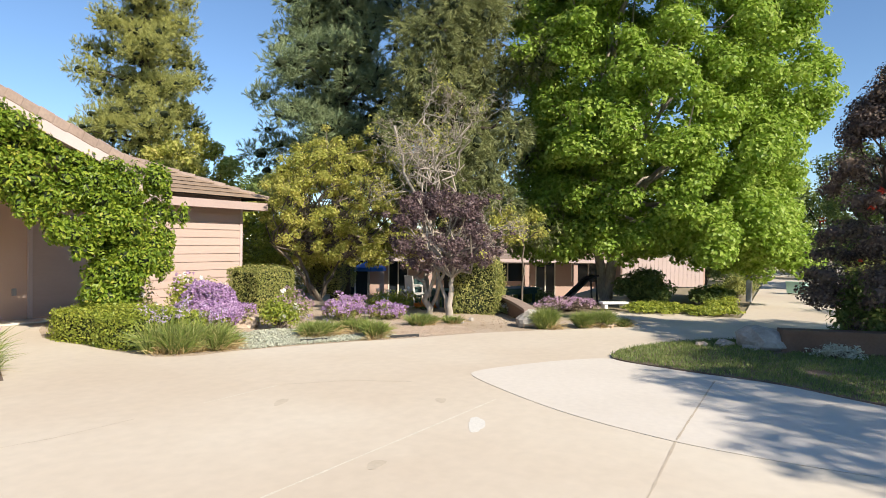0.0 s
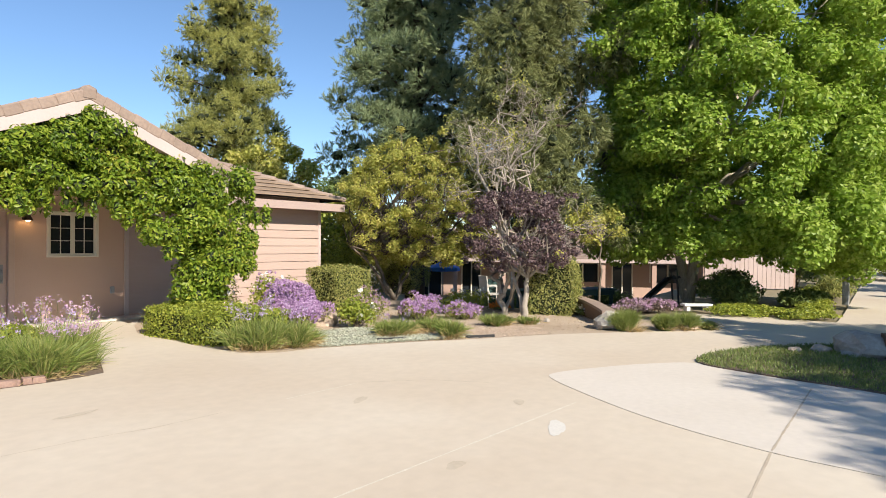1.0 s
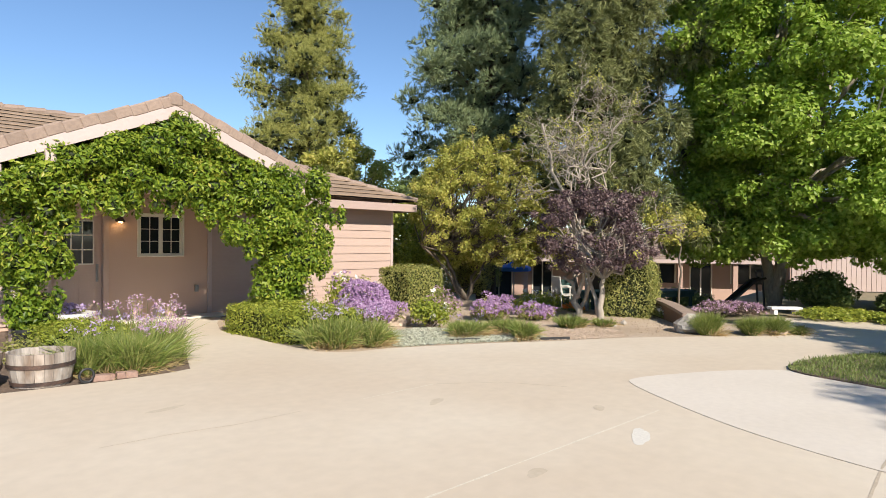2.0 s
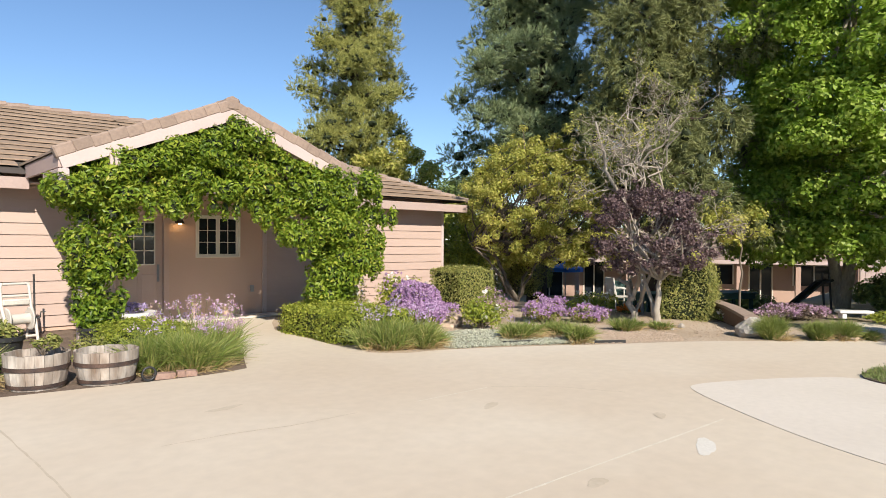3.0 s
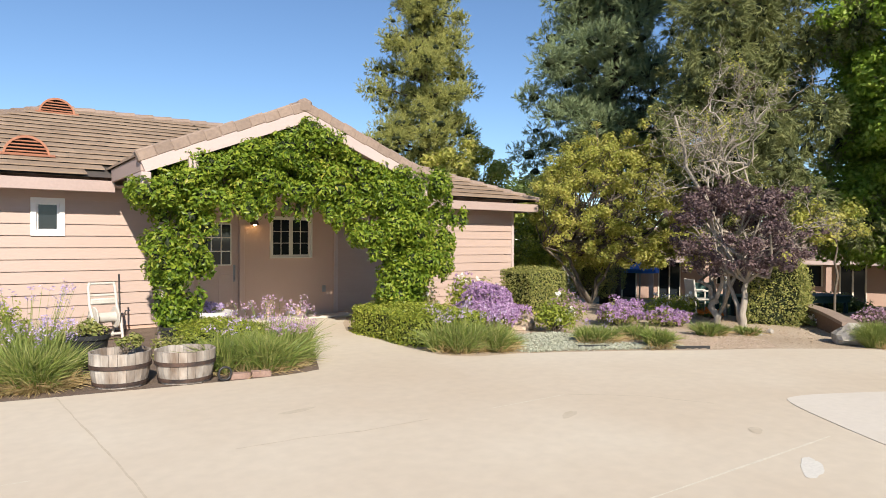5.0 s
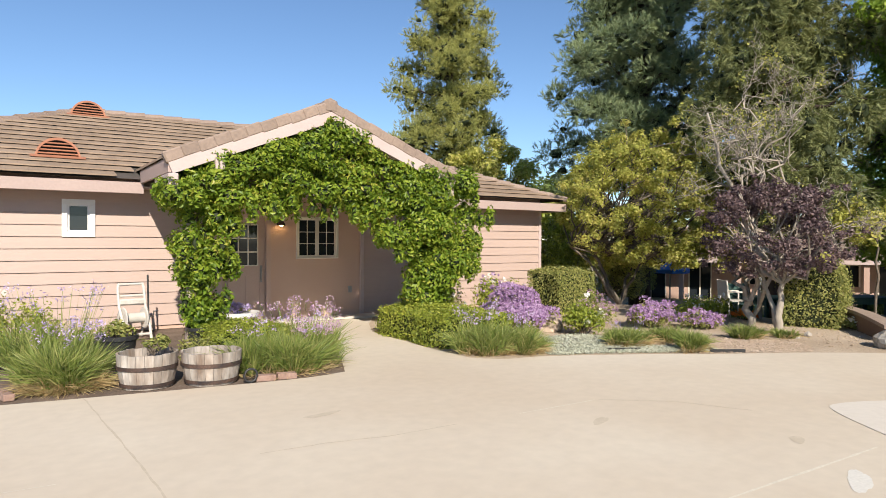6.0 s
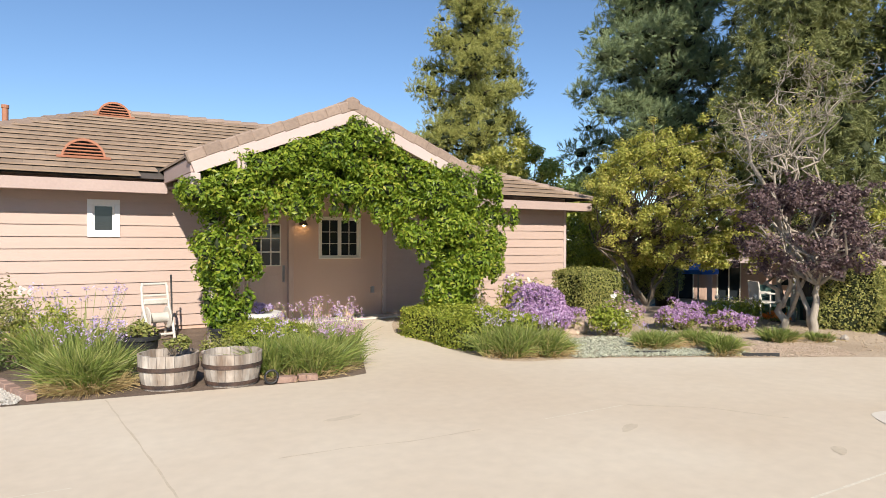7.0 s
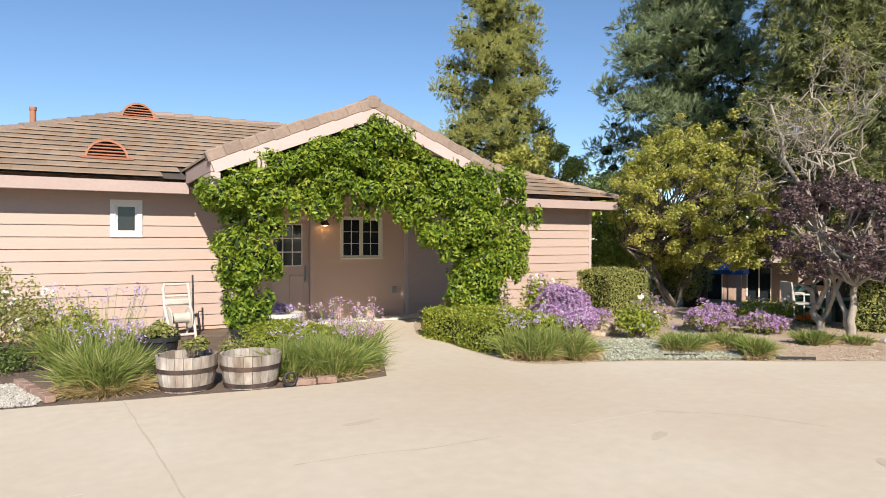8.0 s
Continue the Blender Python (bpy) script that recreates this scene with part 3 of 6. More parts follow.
part("porch_beam", span(GX - GW + 0.1, GX + GW - 0.1, GY + 0.25, GY + 0.39, 2.36, 2.62, 0.01), M_FASCIA, house)
for x in (GX - GW + 0.35, GX + GW - 0.35):
    part("porch_post", span(x - 0.07, x + 0.07, GY + 0.25, GY + 0.39, 0.0, 2.36, 0.01), M_FASCIA, house)
part("porch_gable", span(GX - GW + 0.5, GX + GW - 0.5, GY + 0.3, GY + 0.36, 2.62, 3.0), M_SIDING, house)


# windows and door
def window(x0, x1, z0, z1, material, sashes, cols, rows, bar, y=W):
    bm = bmesh.new()
    for a in ((x0, x1, z0, z0 + bar), (x0, x1, z1 - bar, z1), (x0, x0 + bar, z0 + bar, z1 - bar), (x1 - bar, x1, z0 + bar, z1 - bar)):
        span(a[0], a[1], y - 0.045, y + 0.06, a[2], a[3], 0.004, bm)
    fr = part("window", bm, material, house)
    n = sashes
    for s in range(n):
        a = x0 + bar + (x1 - x0 - 2 * bar) * s / n
        b = x0 + bar + (x1 - x0 - 2 * bar) * (s + 1) / n
        bm = bmesh.new()
        st = 0.032 if n == 1 else 0.042
        for q in ((a, b, z0 + bar, z0 + bar + st), (a, b, z1 - bar - st, z1 - bar), (a, a + st, z0 + bar + st, z1 - bar - st), (b - st, b, z0 + bar + st, z1 - bar - st)):
            span(q[0], q[1], y - 0.012 + 0.018 * s, y + 0.02 + 0.018 * s, q[2], q[3], 0.003, bm)
        part("sash", bm, material, fr)
        iw, ih = b - a - 2 * st, z1 - z0 - 2 * bar - 2 * st
        for c in range(1, cols):
            x = a + st + iw * c / cols
            part("glazing_bar", span(x - 0.006, x + 0.006, y + 0.018 * s, y + 0.014 + 0.018 * s, z0 + bar + st, z1 - bar - st), material, fr)
        for r in range(1, rows):
            z = z0 + bar + st + ih * r / rows
            part("glazing_bar", span(a + st, b - st, y + 0.002 + 0.018 * s, y + 0.012 + 0.018 * s, z - 0.006, z + 0.006), material, fr)
        part("pane", span(a + st, b - st, y + 0.016 + 0.018 * s, y + 0.02 + 0.018 * s, z0 + bar + st, z1 - bar - st), M_GLASS, fr)
    part("blind", span(x0 + bar, x1 - bar, y + 0.10, y + 0.11, z0 + bar, z1 - bar), M_DARK, fr)
    return fr


window(0.595, 1.10, 1.695, 2.345, M_WHITE, 1, 1, 1, 0.085)
window(4.78, 5.72, 1.265, 2.14, M_CREAM, 2, 2, 3, 0.03)

door = part("door", span(3.27, 4.15, W + 0.08, W + 0.125, 0.06, 2.10, 0.003), M_DOOR, house, "pink panelled half-glazed front door, closed")
bm = bmesh.new()
for a in ((3.17, 3.27, 0.05, 2.2), (4.15, 4.25, 0.05, 2.2), (3.27, 4.15, 2.10, 2.2)):
    span(a[0], a[1], W - 0.02, W + 0.13, a[2], a[3], 0.004, bm)
part("door_frame", bm, M_DOOR, house)
part("pane", span(3.42, 4.0, W + 0.068, W + 0.078, 1.14, 1.96), M_GLASS, door)
for k in range(4):
    x = 3.42 + 0.58 * k / 3
    part("glazing_bar", span(x - 0.012, x + 0.012, W + 0.056, W + 0.068, 1.14, 1.96, 0.002), M_CREAM, door)
    z = 1.14 + 0.82 * k / 3
    part("glazing_bar", span(3.42, 4.0, W + 0.058, W + 0.066, z - 0.012, z + 0.012, 0.002), M_CREAM, door)
for x in (3.40, 3.75):
    part("door_panel", span(x, x + 0.29, W + 0.066, W + 0.08, 0.28, 0.95, 0.006), M_DOOR, door)
v, f = joined([tube([(4.07, W + 0.08, 0.84), (4.07, W + 0.03, 0.86), (4.07, W + 0.025, 0.95), (4.07, W + 0.04, 1.04), (4.07, W + 0.08, 1.06)], 0.011, 8)])
part("lock_plate", span(4.045, 4.095, W + 0.07, W + 0.08, 0.80, 1.14, 0.004), M_GREY, door)
raw("door_handle", v, f, M_GREY, door, "grey metal grip handle", True)
part("doorstep", span(3.1, 6.5, W - 0.5, W - 0.005, 0.004, 0.05, 0.01), M_CONC2, house)


# ---- plants ----
def leafy(name, blobs, count, length, width, material, rng, parent=None, label="", up=0.5, inner=0.55, fold=0.15, droop=0.0):
    c, d = shell(blobs, count, rng, inner)
    nrm = d + rng.normal(size=c.shape) * 0.55 + np.array([0, 0, up])
    v, f = leaf_geo(c, nrm, length, width, rng, fold, droop)
    return raw(name, v, f, material, parent, label)


def vine():
    rng = np.random.default_rng(3)
    blobs = []
    y = GY + 0.22
    # along the slopes of the gable, then the two columns
    for k in range(170):
        u = rng.uniform(-1, 1)
        x = GX + u * GW
        top = GZ - PITCH * abs(x - GX) - 0.27
        if x > GX + 0.6:
            top = max(top, 2.95) if x > 6.0 else top
        low = 2.12 if x < 4.7 else 2.12 - (x - 4.7) * 0.80
        z = rng.uniform(low + 0.10, top)
        s = rng.uniform(0.7, 1.15)
        blobs.append((x, y + rng.uniform(-0.42, 0.12), z, 0.28 * s, 0.24 * s, 0.21 * s))
    for side in (-1, 1):
        for k in range(30):
            u = (k + rng.uniform(0, 1)) / 30
            blobs.append((GX + side * u * GW * (0.97 if side > 0 else 0.88), y - 0.2 + rng.uniform(-0.08, 0.1), GZ - PITCH * u * GW - 0.36 - rng.uniform(0, 0.12), 0.2, 0.17, 0.14))
    blobs.append((GX + 0.05, y - 0.35, 3.5, 0.2, 0.16, 0.22))
    for k in range(46):
        z = rng.uniform(0.35, 2.6)
        w = 0.38 if z > 1.2 else 0.12 + 0.2 * z
        blobs.append((2.28 + rng.uniform(-w, w) + 0.05 * (z - 1), y + rng.uniform(-0.25, 0.2), z, 0.21, 0.22, 0.24))
    for k in range(64):
        z = rng.uniform(0.5, 2.85)
        mid, w = 6.3 + 0.12 * min(z - 0.5, 1.5), 0.22 + 0.38 * min(z - 0.3, 1.5)
        blobs.append((mid + rng.uniform(-w, w), y + rng.uniform(-0.45, 0.3), z, 0.30, 0.3, 0.28))
    for k in range(70):
        x = rng.uniform(1.8, 7.5)
        low = 2.12 if x < 4.7 else max(0.6, 2.12 - (x - 4.7) * 0.80)
        if 1.75 < x < 2.9 or x > 5.6:
            low = rng.uniform(0.5, 2.4)
        blobs.append((x, y + rng.uniform(-0.5, -0.1), low + rng.uniform(-0.05, 0.25), 0.10, 0.10, 0.22))
    ob = thing("climbing_vine", (GX, y, 0), "dense green wisteria vine arching over the porch", "vine")
    ob.matrix_world = Matrix()
    blobs = [q for q in blobs if not (q[0] < 2.02 and q[2] > 2.42)]
    # solid dark lumps behind the leaves, coloured as the vine's inner shade
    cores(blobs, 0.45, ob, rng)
    leafy("foliage", blobs, 82000, 0.088, 0.043, F_VINE, rng, ob, "", 0.35, 0.3, 0.2, 0.3)
    stems = []
    for x0, x1 in ((2.2, 2.7), (2.35, 1.95), (2.3, 3.2), (6.5, 6.0), (6.6, 7.0), (6.45, 5.6)):
        p = [(x0 + 0.04 * math.sin(i * 1.3), y + 0.1 + 0.05 * math.cos(i * 1.7), 2.5 * i / 7) for i in range(8)]
        p += [(x0 + (x1 - x0) * 1.2, y, 2.8)]
        stems.append(tube(p, np.linspace(0.04, 0.015, 9), 6))
    for v, f in stems:
        raw("stem", v, f, M_BARK, ob, "", True)


def limb(rng, start, end, r0, r1, wob=0.12, steps=6, sides=7):
    s, e = np.array(start, float), np.array(end, float)
    t = np.linspace(0, 1, steps)[:, None]
    p = s + (e - s) * t + np.array([0, 0, 1.0]) * np.sin(t * np.pi) * 0.06 * np.linalg.norm(e - s)
    p[1:-1] += rng.normal(size=(steps - 2, 3)) * wob * np.linalg.norm(e - s) / steps
    return tube(p, np.linspace(r0, r1, steps), sides)


def broad_tree(name, base, label, blobs, trunks, leaf, count, material, bark, seed, limbs=14, inner=0.45, core=0.0):
    rng = np.random.default_rng(seed)
    ob = thing(name, base, label, "tree")
    ob.matrix_world = Matrix()
    bl = np.array(blobs, float)
    pieces = []
    for top, r in trunks:
        pieces.append(limb(rng, base, top, r, r * 0.55, 0.15, 7, 10))
        near = bl[np.argsort(np.linalg.norm(bl[:, :3] - np.array(top), axis=1))]
        for q in rng.choice(len(near), min(limbs, len(near)), replace=False):
            pieces.append(limb(rng, top, near[q, :3], r * 0.45, 0.012, 0.3, 6, 6))
    v, f = joined(pieces)
    raw("trunk", v, f, bark, ob, "", True)
    if core:
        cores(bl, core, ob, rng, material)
    leafy("crown", bl, count, leaf, leaf * 0.72, material, rng, ob, "", 0.5, inner)
    return ob


def crown_blobs(rng, centre, radii, n, size, low=-1.0, cone=0.0):
    """Clumps on and inside an ellipsoid; cone narrows it towards the top."""
    out = []
    while len(out) < n:
        d = unit(rng.normal(size=3)) * rng.uniform(0.45, 1.0) ** 0.5
        if d[2] < low:
            continue
        k = 1 - cone * max(d[2], 0)
        s = size * rng.uniform(0.6, 1.25)
        out.append((centre[0] + d[0] * radii[0] * k, centre[1] + d[1] * radii[1] * k, centre[2] + d[2] * radii[2], s, s, s * 0.8))
    return out


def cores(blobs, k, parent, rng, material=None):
    """Solid lumps that fill each clump and block light; without a material, near-black green paints in the shade of its
    depth.
    """
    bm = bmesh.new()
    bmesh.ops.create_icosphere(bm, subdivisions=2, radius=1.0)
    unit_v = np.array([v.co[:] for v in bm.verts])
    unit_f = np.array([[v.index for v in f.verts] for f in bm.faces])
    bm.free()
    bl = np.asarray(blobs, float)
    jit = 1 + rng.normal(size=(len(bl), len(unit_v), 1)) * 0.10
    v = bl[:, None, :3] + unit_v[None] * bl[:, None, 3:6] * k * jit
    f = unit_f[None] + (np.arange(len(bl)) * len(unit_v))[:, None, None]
    return raw("clump_core", v.reshape(-1, 3), f.reshape(-1, 3), material or F_CORE_SHADE, parent, "solid clump core inside the foliage")


def pine(base, height, radius, first, seed, label, material, boughs=60, puffs=5, puff=0.62, hang=0.0, needle=0.175):
    """A tall pine: a dark trunk, boughs in loose tiers, each ending in soft puffs of needle tufts with gaps between."""
    rng = np.random.default_rng(seed)
    base = (base[0], base[1], float(ground_z(base[0], base[1])) - 0.03)
    ob = thing("pine_tree", base, label, "tree", "tall pines")
    ob.matrix_world = Matrix()
    b = np.array(base, float)
    pieces = [limb(rng, b, b + [0, 0, height], 0.36, 0.06, 0.02, 12, 10)]
    blobs = []
    turn = 0.0
    for k in range(boughs):
        u = ((k + rng.uniform(0, 1)) / boughs) ** 1.15
        z = first + (height - first) * u
        taper = (1 - u) ** 0.6 * 0.85 + 0.15
        turn += 2.4 + rng.normal() * 0.35
        r = radius * taper * rng.uniform(0.62, 1.0)
        root = b + [0, 0, z - 0.12 * r]
        tip = b + [r * math.cos(turn), r * math.sin(turn), z + rng.uniform(-0.3, 0.45)]
        pieces.append(limb(rng, root, tip, 0.07, 0.02, 0.2, 5, 5))
        for m in range(puffs):
            q = 1.0 - 0.62 * (m / puffs) * rng.uniform(0.7, 1.1)
            p = root + (tip - root) * q + rng.normal(size=3) * [0.42, 0.42, 0.30] * (0.4 + 0.6 * taper)
            w = puff * rng.uniform(0.6, 1.15) * (0.55 + 0.45 * taper)
            blobs.append((*(p - [0, 0, hang * w]), w, w, w * (0.72 + hang)))
    v, f = joined(pieces)
    raw("trunk", v, f, M_BARKD, ob, "", True)
    for k in range(70):
        u = k / 70
        z = first + 0.2 + (height - first - 0.8) * u
        r = radius * 0.30 * ((1 - u) ** 0.6 * 0.85 + 0.15)
        blobs.append((b[0] + r * math.cos(k * 2.4), b[1] + r * math.sin(k * 2.4), b[2] + z, 0.5, 0.5, 0.45))
    # small near-black lumps paint the dark depth inside each puff
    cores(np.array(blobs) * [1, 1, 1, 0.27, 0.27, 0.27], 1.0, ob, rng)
    # tufts over each puff, every tuft a spray of needles that point outward and up, or hang
    c, d = shell(blobs, len(blobs) * 70, rng, 0.3)
    axis = unit(d * 0.9 + rng.normal(size=c.shape) * 0.35 + [0, 0, 0.45 - 1.3 * hang])
    needles = 14
    n = len(c) * needles
    axis = np.repeat(axis, needles, 0)
    foot = np.repeat(c, needles, 0) + axis * rng.uniform(-0.5, 0.4, (n, 1)) * needle
    dirs = unit(axis + rng.normal(size=(n, 3)) * 0.42)
    tip = foot + dirs * needle * rng.uniform(0.6, 1.15, (n, 1))
    side = unit(np.cross(dirs, rng.normal(size=(n, 3)))) * 0.010
    v = np.stack([foot - side, foot + side, tip], 1).reshape(-1, 3)
    raw("crown", v, np.arange(len(v)).reshape(-1, 3), material, ob)
    return ob


def skirted_blobs(rng, foot, low, high, radius, n, size):
    """Clumps of a tall full crown that keeps its width down to a level skirt, and rounds off high up."""
    out = []
    for k in range(n):
        u = rng.uniform(0, 1) ** 1.25
        a = rng.uniform(0, 2 * np.pi)
        # the skirt hangs lower on the sunny side
        z = low + (high - low) * u + rng.uniform(-0.25, 0.25) - 0.45 * max(0.0, math.cos(a + 1.05)) * max(0.0, 1 - 4 * u)
        prof = 0.90 + 0.10 * math.sin(min(u / 0.33, 1.0) * math.pi / 2) - 1.35 * max(0.0, u - 0.42) ** 1.5
        r = radius * prof * rng.uniform(0.25, 1.0) ** 0.38
        r *= 1 + 0.06 * math.sin(3 * a + z) + 0.05 * math.sin(5 * a - 1.7 * z)
        s = size * rng.uniform(0.55, 1.3)
        out.append((foot[0] + r * math.cos(a), foot[1] + r * math.sin(a), z, s, s, s * 0.75))
    return out


def column_blobs(rng, foot, low, high, radius, n, size):
    """Clumps of a tall full crown: widest in its lower half, rounded off above and below."""
    out = []
    for k in range(n):
        u = rng.uniform(0, 1)
        z = low + (high - low) * u
        prof = min(1.0, (u + 0.03) / 0.10) ** 0.5 * (1 - max(0.0, u - 0.35) ** 1.5 * 1.5)
        a, r = rng.uniform(0, 2 * np.pi), radius * prof * math.sqrt(rng.uniform(0.25, 1.0))
        s = size * rng.uniform(0.6, 1.3)
        out.append((foot[0] + r * math.cos(a), foot[1] + r * math.sin(a), z, s, s, s * 0.75))
    return out


vine()
R = np.random.default_rng(11)
MB = np.array((18.6, 4.3, 0))
broad_tree("broadleaf_tree", tuple(MB), "big leafy green shade tree with pale forked trunk", skirted_blobs(R, MB + [0.72, -1.2, 0], 1.45, 15.0, 4.1, 1700, 0.44),
           [(MB + [-0.32, 0.48, 2.3], 0.17), (MB + [0.18, -0.30, 2.8], 0.18)], 0.12, 330000, F_MAPLE, M_BARKL, 21, 16, 0.5, 0.35)
pine((16.7, 12.9), 18.5, 3.2, 4.9, 31, "tall shaggy blue-green pine with dark trunk", F_PINEB, 66, 5, 0.74)
pine((15.45, 7.65), 16.0, 2.12, 3.0, 32, "tall drooping grey-green pine with dark trunk", F_PINE, 66, 5, 0.50, 0.55)
pine((17.0, 24.2), 17.0, 3.3, 3.3, 33, "tall yellow-green pine behind the house", F_PINEY, 70, 5, 0.78)
TB = np.array((13.2, 10.7, 0))
broad_tree("ornamental_tree", tuple(TB), "open multi-stemmed tree with yellowing olive leaves", crown_blobs(R, TB + [0.7, -0.15, 2.65], (2.2, 2.4, 2.0), 400, 0.23, -0.85) + crown_blobs(R, TB + [0.9, -0.4, 2.75], (2.75, 2.8, 2.5), 130, 0.16, -0.7),
           [(TB + [-0.5, 0.5, 1.3], 0.065), (TB + [0.3, -0.5, 1.2], 0.055), (TB + [0.9, 0.3, 1.0], 0.05), (TB + [-0.9, 0.9, 1.5], 0.05)], 0.072, 64000, F_OLIVE, M_BARK, 22, 40, 0.02)
PB = np.array((11.42, 5.5, 0))
broad_tree("plum_tree", tuple(PB), "small purple-leaved plum tree with grey trunk", crown_blobs(R, PB + [0.0, 0.15, 1.85], (1.05, 1.2, 0.95), 95, 0.18, -0.8) + crown_blobs(R, PB + [0.05, 0.1, 1.8], (1.35, 1.5, 1.2), 70, 0.11, -0.7),
           [(PB + [0.03, -0.05, 0.9], 0.075), (PB + [0.1, 0.35, 1.0], 0.05)], 0.055, 20000, F_PLUM, M_TWIG, 23, 18, 0.05)

BB = np.array((12.05, 6.4, 0))


def bare_tree(base, seed):
    """A half-dead tree: a pale forked trunk, limbs that branch again and again, few leaves left."""
    rng = np.random.default_rng(seed)
    ob = thing("bare_tree", tuple(base), "half-dead tree with pale forked trunk and bare twigs", "tree")
    ob.matrix_world = Matrix()
    pieces, tips = [], []

    def grow(p, d, ln, r, level):
        e = p + d * ln
        pieces.append(limb(rng, p, e, r, max(r * 0.62, 0.0035), 0.7, 5, 7 if level < 2 else 4))
        if level == 7:
            tips.append(e)
            return
        for k in range(2 if level < 2 else 3):
            nd = unit(d + rng.normal(size=3) * (0.34 if level < 3 else 0.75) + [0.0, 0.0, 0.16])
            grow(e, nd, ln * rng.uniform(0.52, 0.80), r * 0.6, level + 1)

    grow(base, unit(np.array([-0.12, 0.16, 1.0])), 0.55, 0.085, 0)
    grow(base + [0, 0, 0.1], unit(np.array([0.36, -0.52, 1.0])), 1.3, 0.055, 2)
    grow(base + [-0.02, 0.03, 0.4], unit(np.array([0.02, -0.02, 1.0])), 1.5, 0.055, 2)
    grow(base + [0.0, 0.0, 0.4], unit(np.array([0.18, -0.28, 1.0])), 1.7, 0.055, 2)
    pieces.append(limb(rng, base + [-0.1, 0.15, 1.6], base + [-0.45, 0.70, 4.25], 0.045, 0.022, 0.4, 7, 7))
    grow(base + [-0.33, 0.52, 3.3], unit(np.array([0.3, -0.4, 0.6])), 0.5, 0.02, 4)
    v, f = joined(pieces)
    raw("trunk", v, f, M_TWIG, ob, "", True)
    t = np.array(tips)
    t = t[rng.choice(len(t), len(t) // 6, replace=False)]
    leafy("leaves", np.c_[t, np.full((len(t), 3), 0.16)], 3200, 0.065, 0.035, F_OLIVE, rng, ob, "", 0.4, 0.1)


bare_tree(BB, 5)
R2 = np.random.default_rng(12)
SB = np.array((13.9, 4.95, 0))
broad_tree("small_tree", tuple(SB), "slender small tree with sparse yellowing leaves", crown_blobs(R2, SB + [0.1, 0.2, 2.05], (0.65, 0.75, 0.45), 24, 0.2, -0.8),
           [(SB + [0.05, 0.0, 1.7], 0.03)], 0.07, 1500, F_OLIVE, M_BARK, 24, 12, 0.1)
for b, h, r, mat_, n, seed, label in (((16.8, 20.9, 0), 6.0, 1.9, F_OLIVE, 14000, 61, "yellow-green tree behind the house roof"),
                                      ((14.6, 15.6, 0), 3.0, 1.7, F_HEDGE, 7000, 63, "dense bright green tree beyond the garden"), ((17.0, 16.5, 0), 3.6, 1.9, F_HEDGED, 7000, 64, "dull green tree beyond the garden")):
    b = np.array(b, float)
    broad_tree("garden_tree", tuple(b), label, crown_blobs(R2, b + [0, 0, h * 0.62], (r, r, h * 0.4), 60, 0.5, -0.9), [(b + [0.1, 0, h * 0.35], 0.12)], 0.14, n, mat_, M_BARK, seed, 8, 0.3)
# trees along the far end of the road and round the grounds
for k, (b, h, r, mat_) in enumerate((((40, -6.5, 0), 7.5, 2.6, F_DARK), ((35, -8.0, 0), 5.2, 2.1, F_HEDGED), ((44, -1.0, 0), 5.5, 3.0, F_DARK), ((46, 3.5, 0), 6.5, 3.2, F_HEDGED), ((42, 4.5, 0), 6.0, 2.8, F_DARK),
                                     ((28, -8.5, 0), 6.4, 2.2, F_DARK), ((44, 9, 0), 6.5, 3.0, F_DARK), ((41, 18, 0), 7.0, 3.4, F_DARK), ((36, 26, 0), 7.0, 3.2, F_HEDGED), ((26, 27, 0), 6.6, 3.4, F_DARK), ((20, 30, 0), 6.0, 3.2, F_HEDGED), ((39, 10.5, 0), 6.5, 2.8, F_HEDGED), ((40.5, 14.0, 0), 6.5, 2.8, F_DARK))):
    b = np.array(b, float)
    b[2] = float(ground_z(b[0], b[1])) - 0.03
    broad_tree("background_tree", tuple(b), "dark green tree standing beyond the road and gardens", crown_blobs(R2, b + [0, 0, h * 0.55], (r, r, h * 0.46), 70, 0.7, -0.95), [(b + [0, 0, h * 0.35], 0.2)],
               0.24, 7500, mat_, M_BARKD, 70 + k, 6, 0.4)["group"] = "background trees"
# two more that stand behind the walk and shade the path
b = np.array((5.4, -11.9, 0.0))
broad_tree("shade_tree", tuple(b), "spreading tree whose shadow dapples the path", crown_blobs(R2, b + [0, 0, 6.0], (4.3, 2.0, 2.2), 120, 0.6, -0.9), [(b + [0, 0, 3.6], 0.25)], 0.17, 15000, F_DARK, M_BARK, 90, 12, 0.3)
b = np.array((9.7, -9.6, 0.0))
broad_tree("shade_tree", tuple(b), "spreading tree whose shadow dapples the path", crown_blobs(R2, b + [0, 0, 5.5], (2.8, 2.2, 2.2), 90, 0.6, -0.9), [(b + [0, 0, 3.0], 0.25)], 0.17, 12000, F_DARK, M_BARK, 91, 12, 0.3)


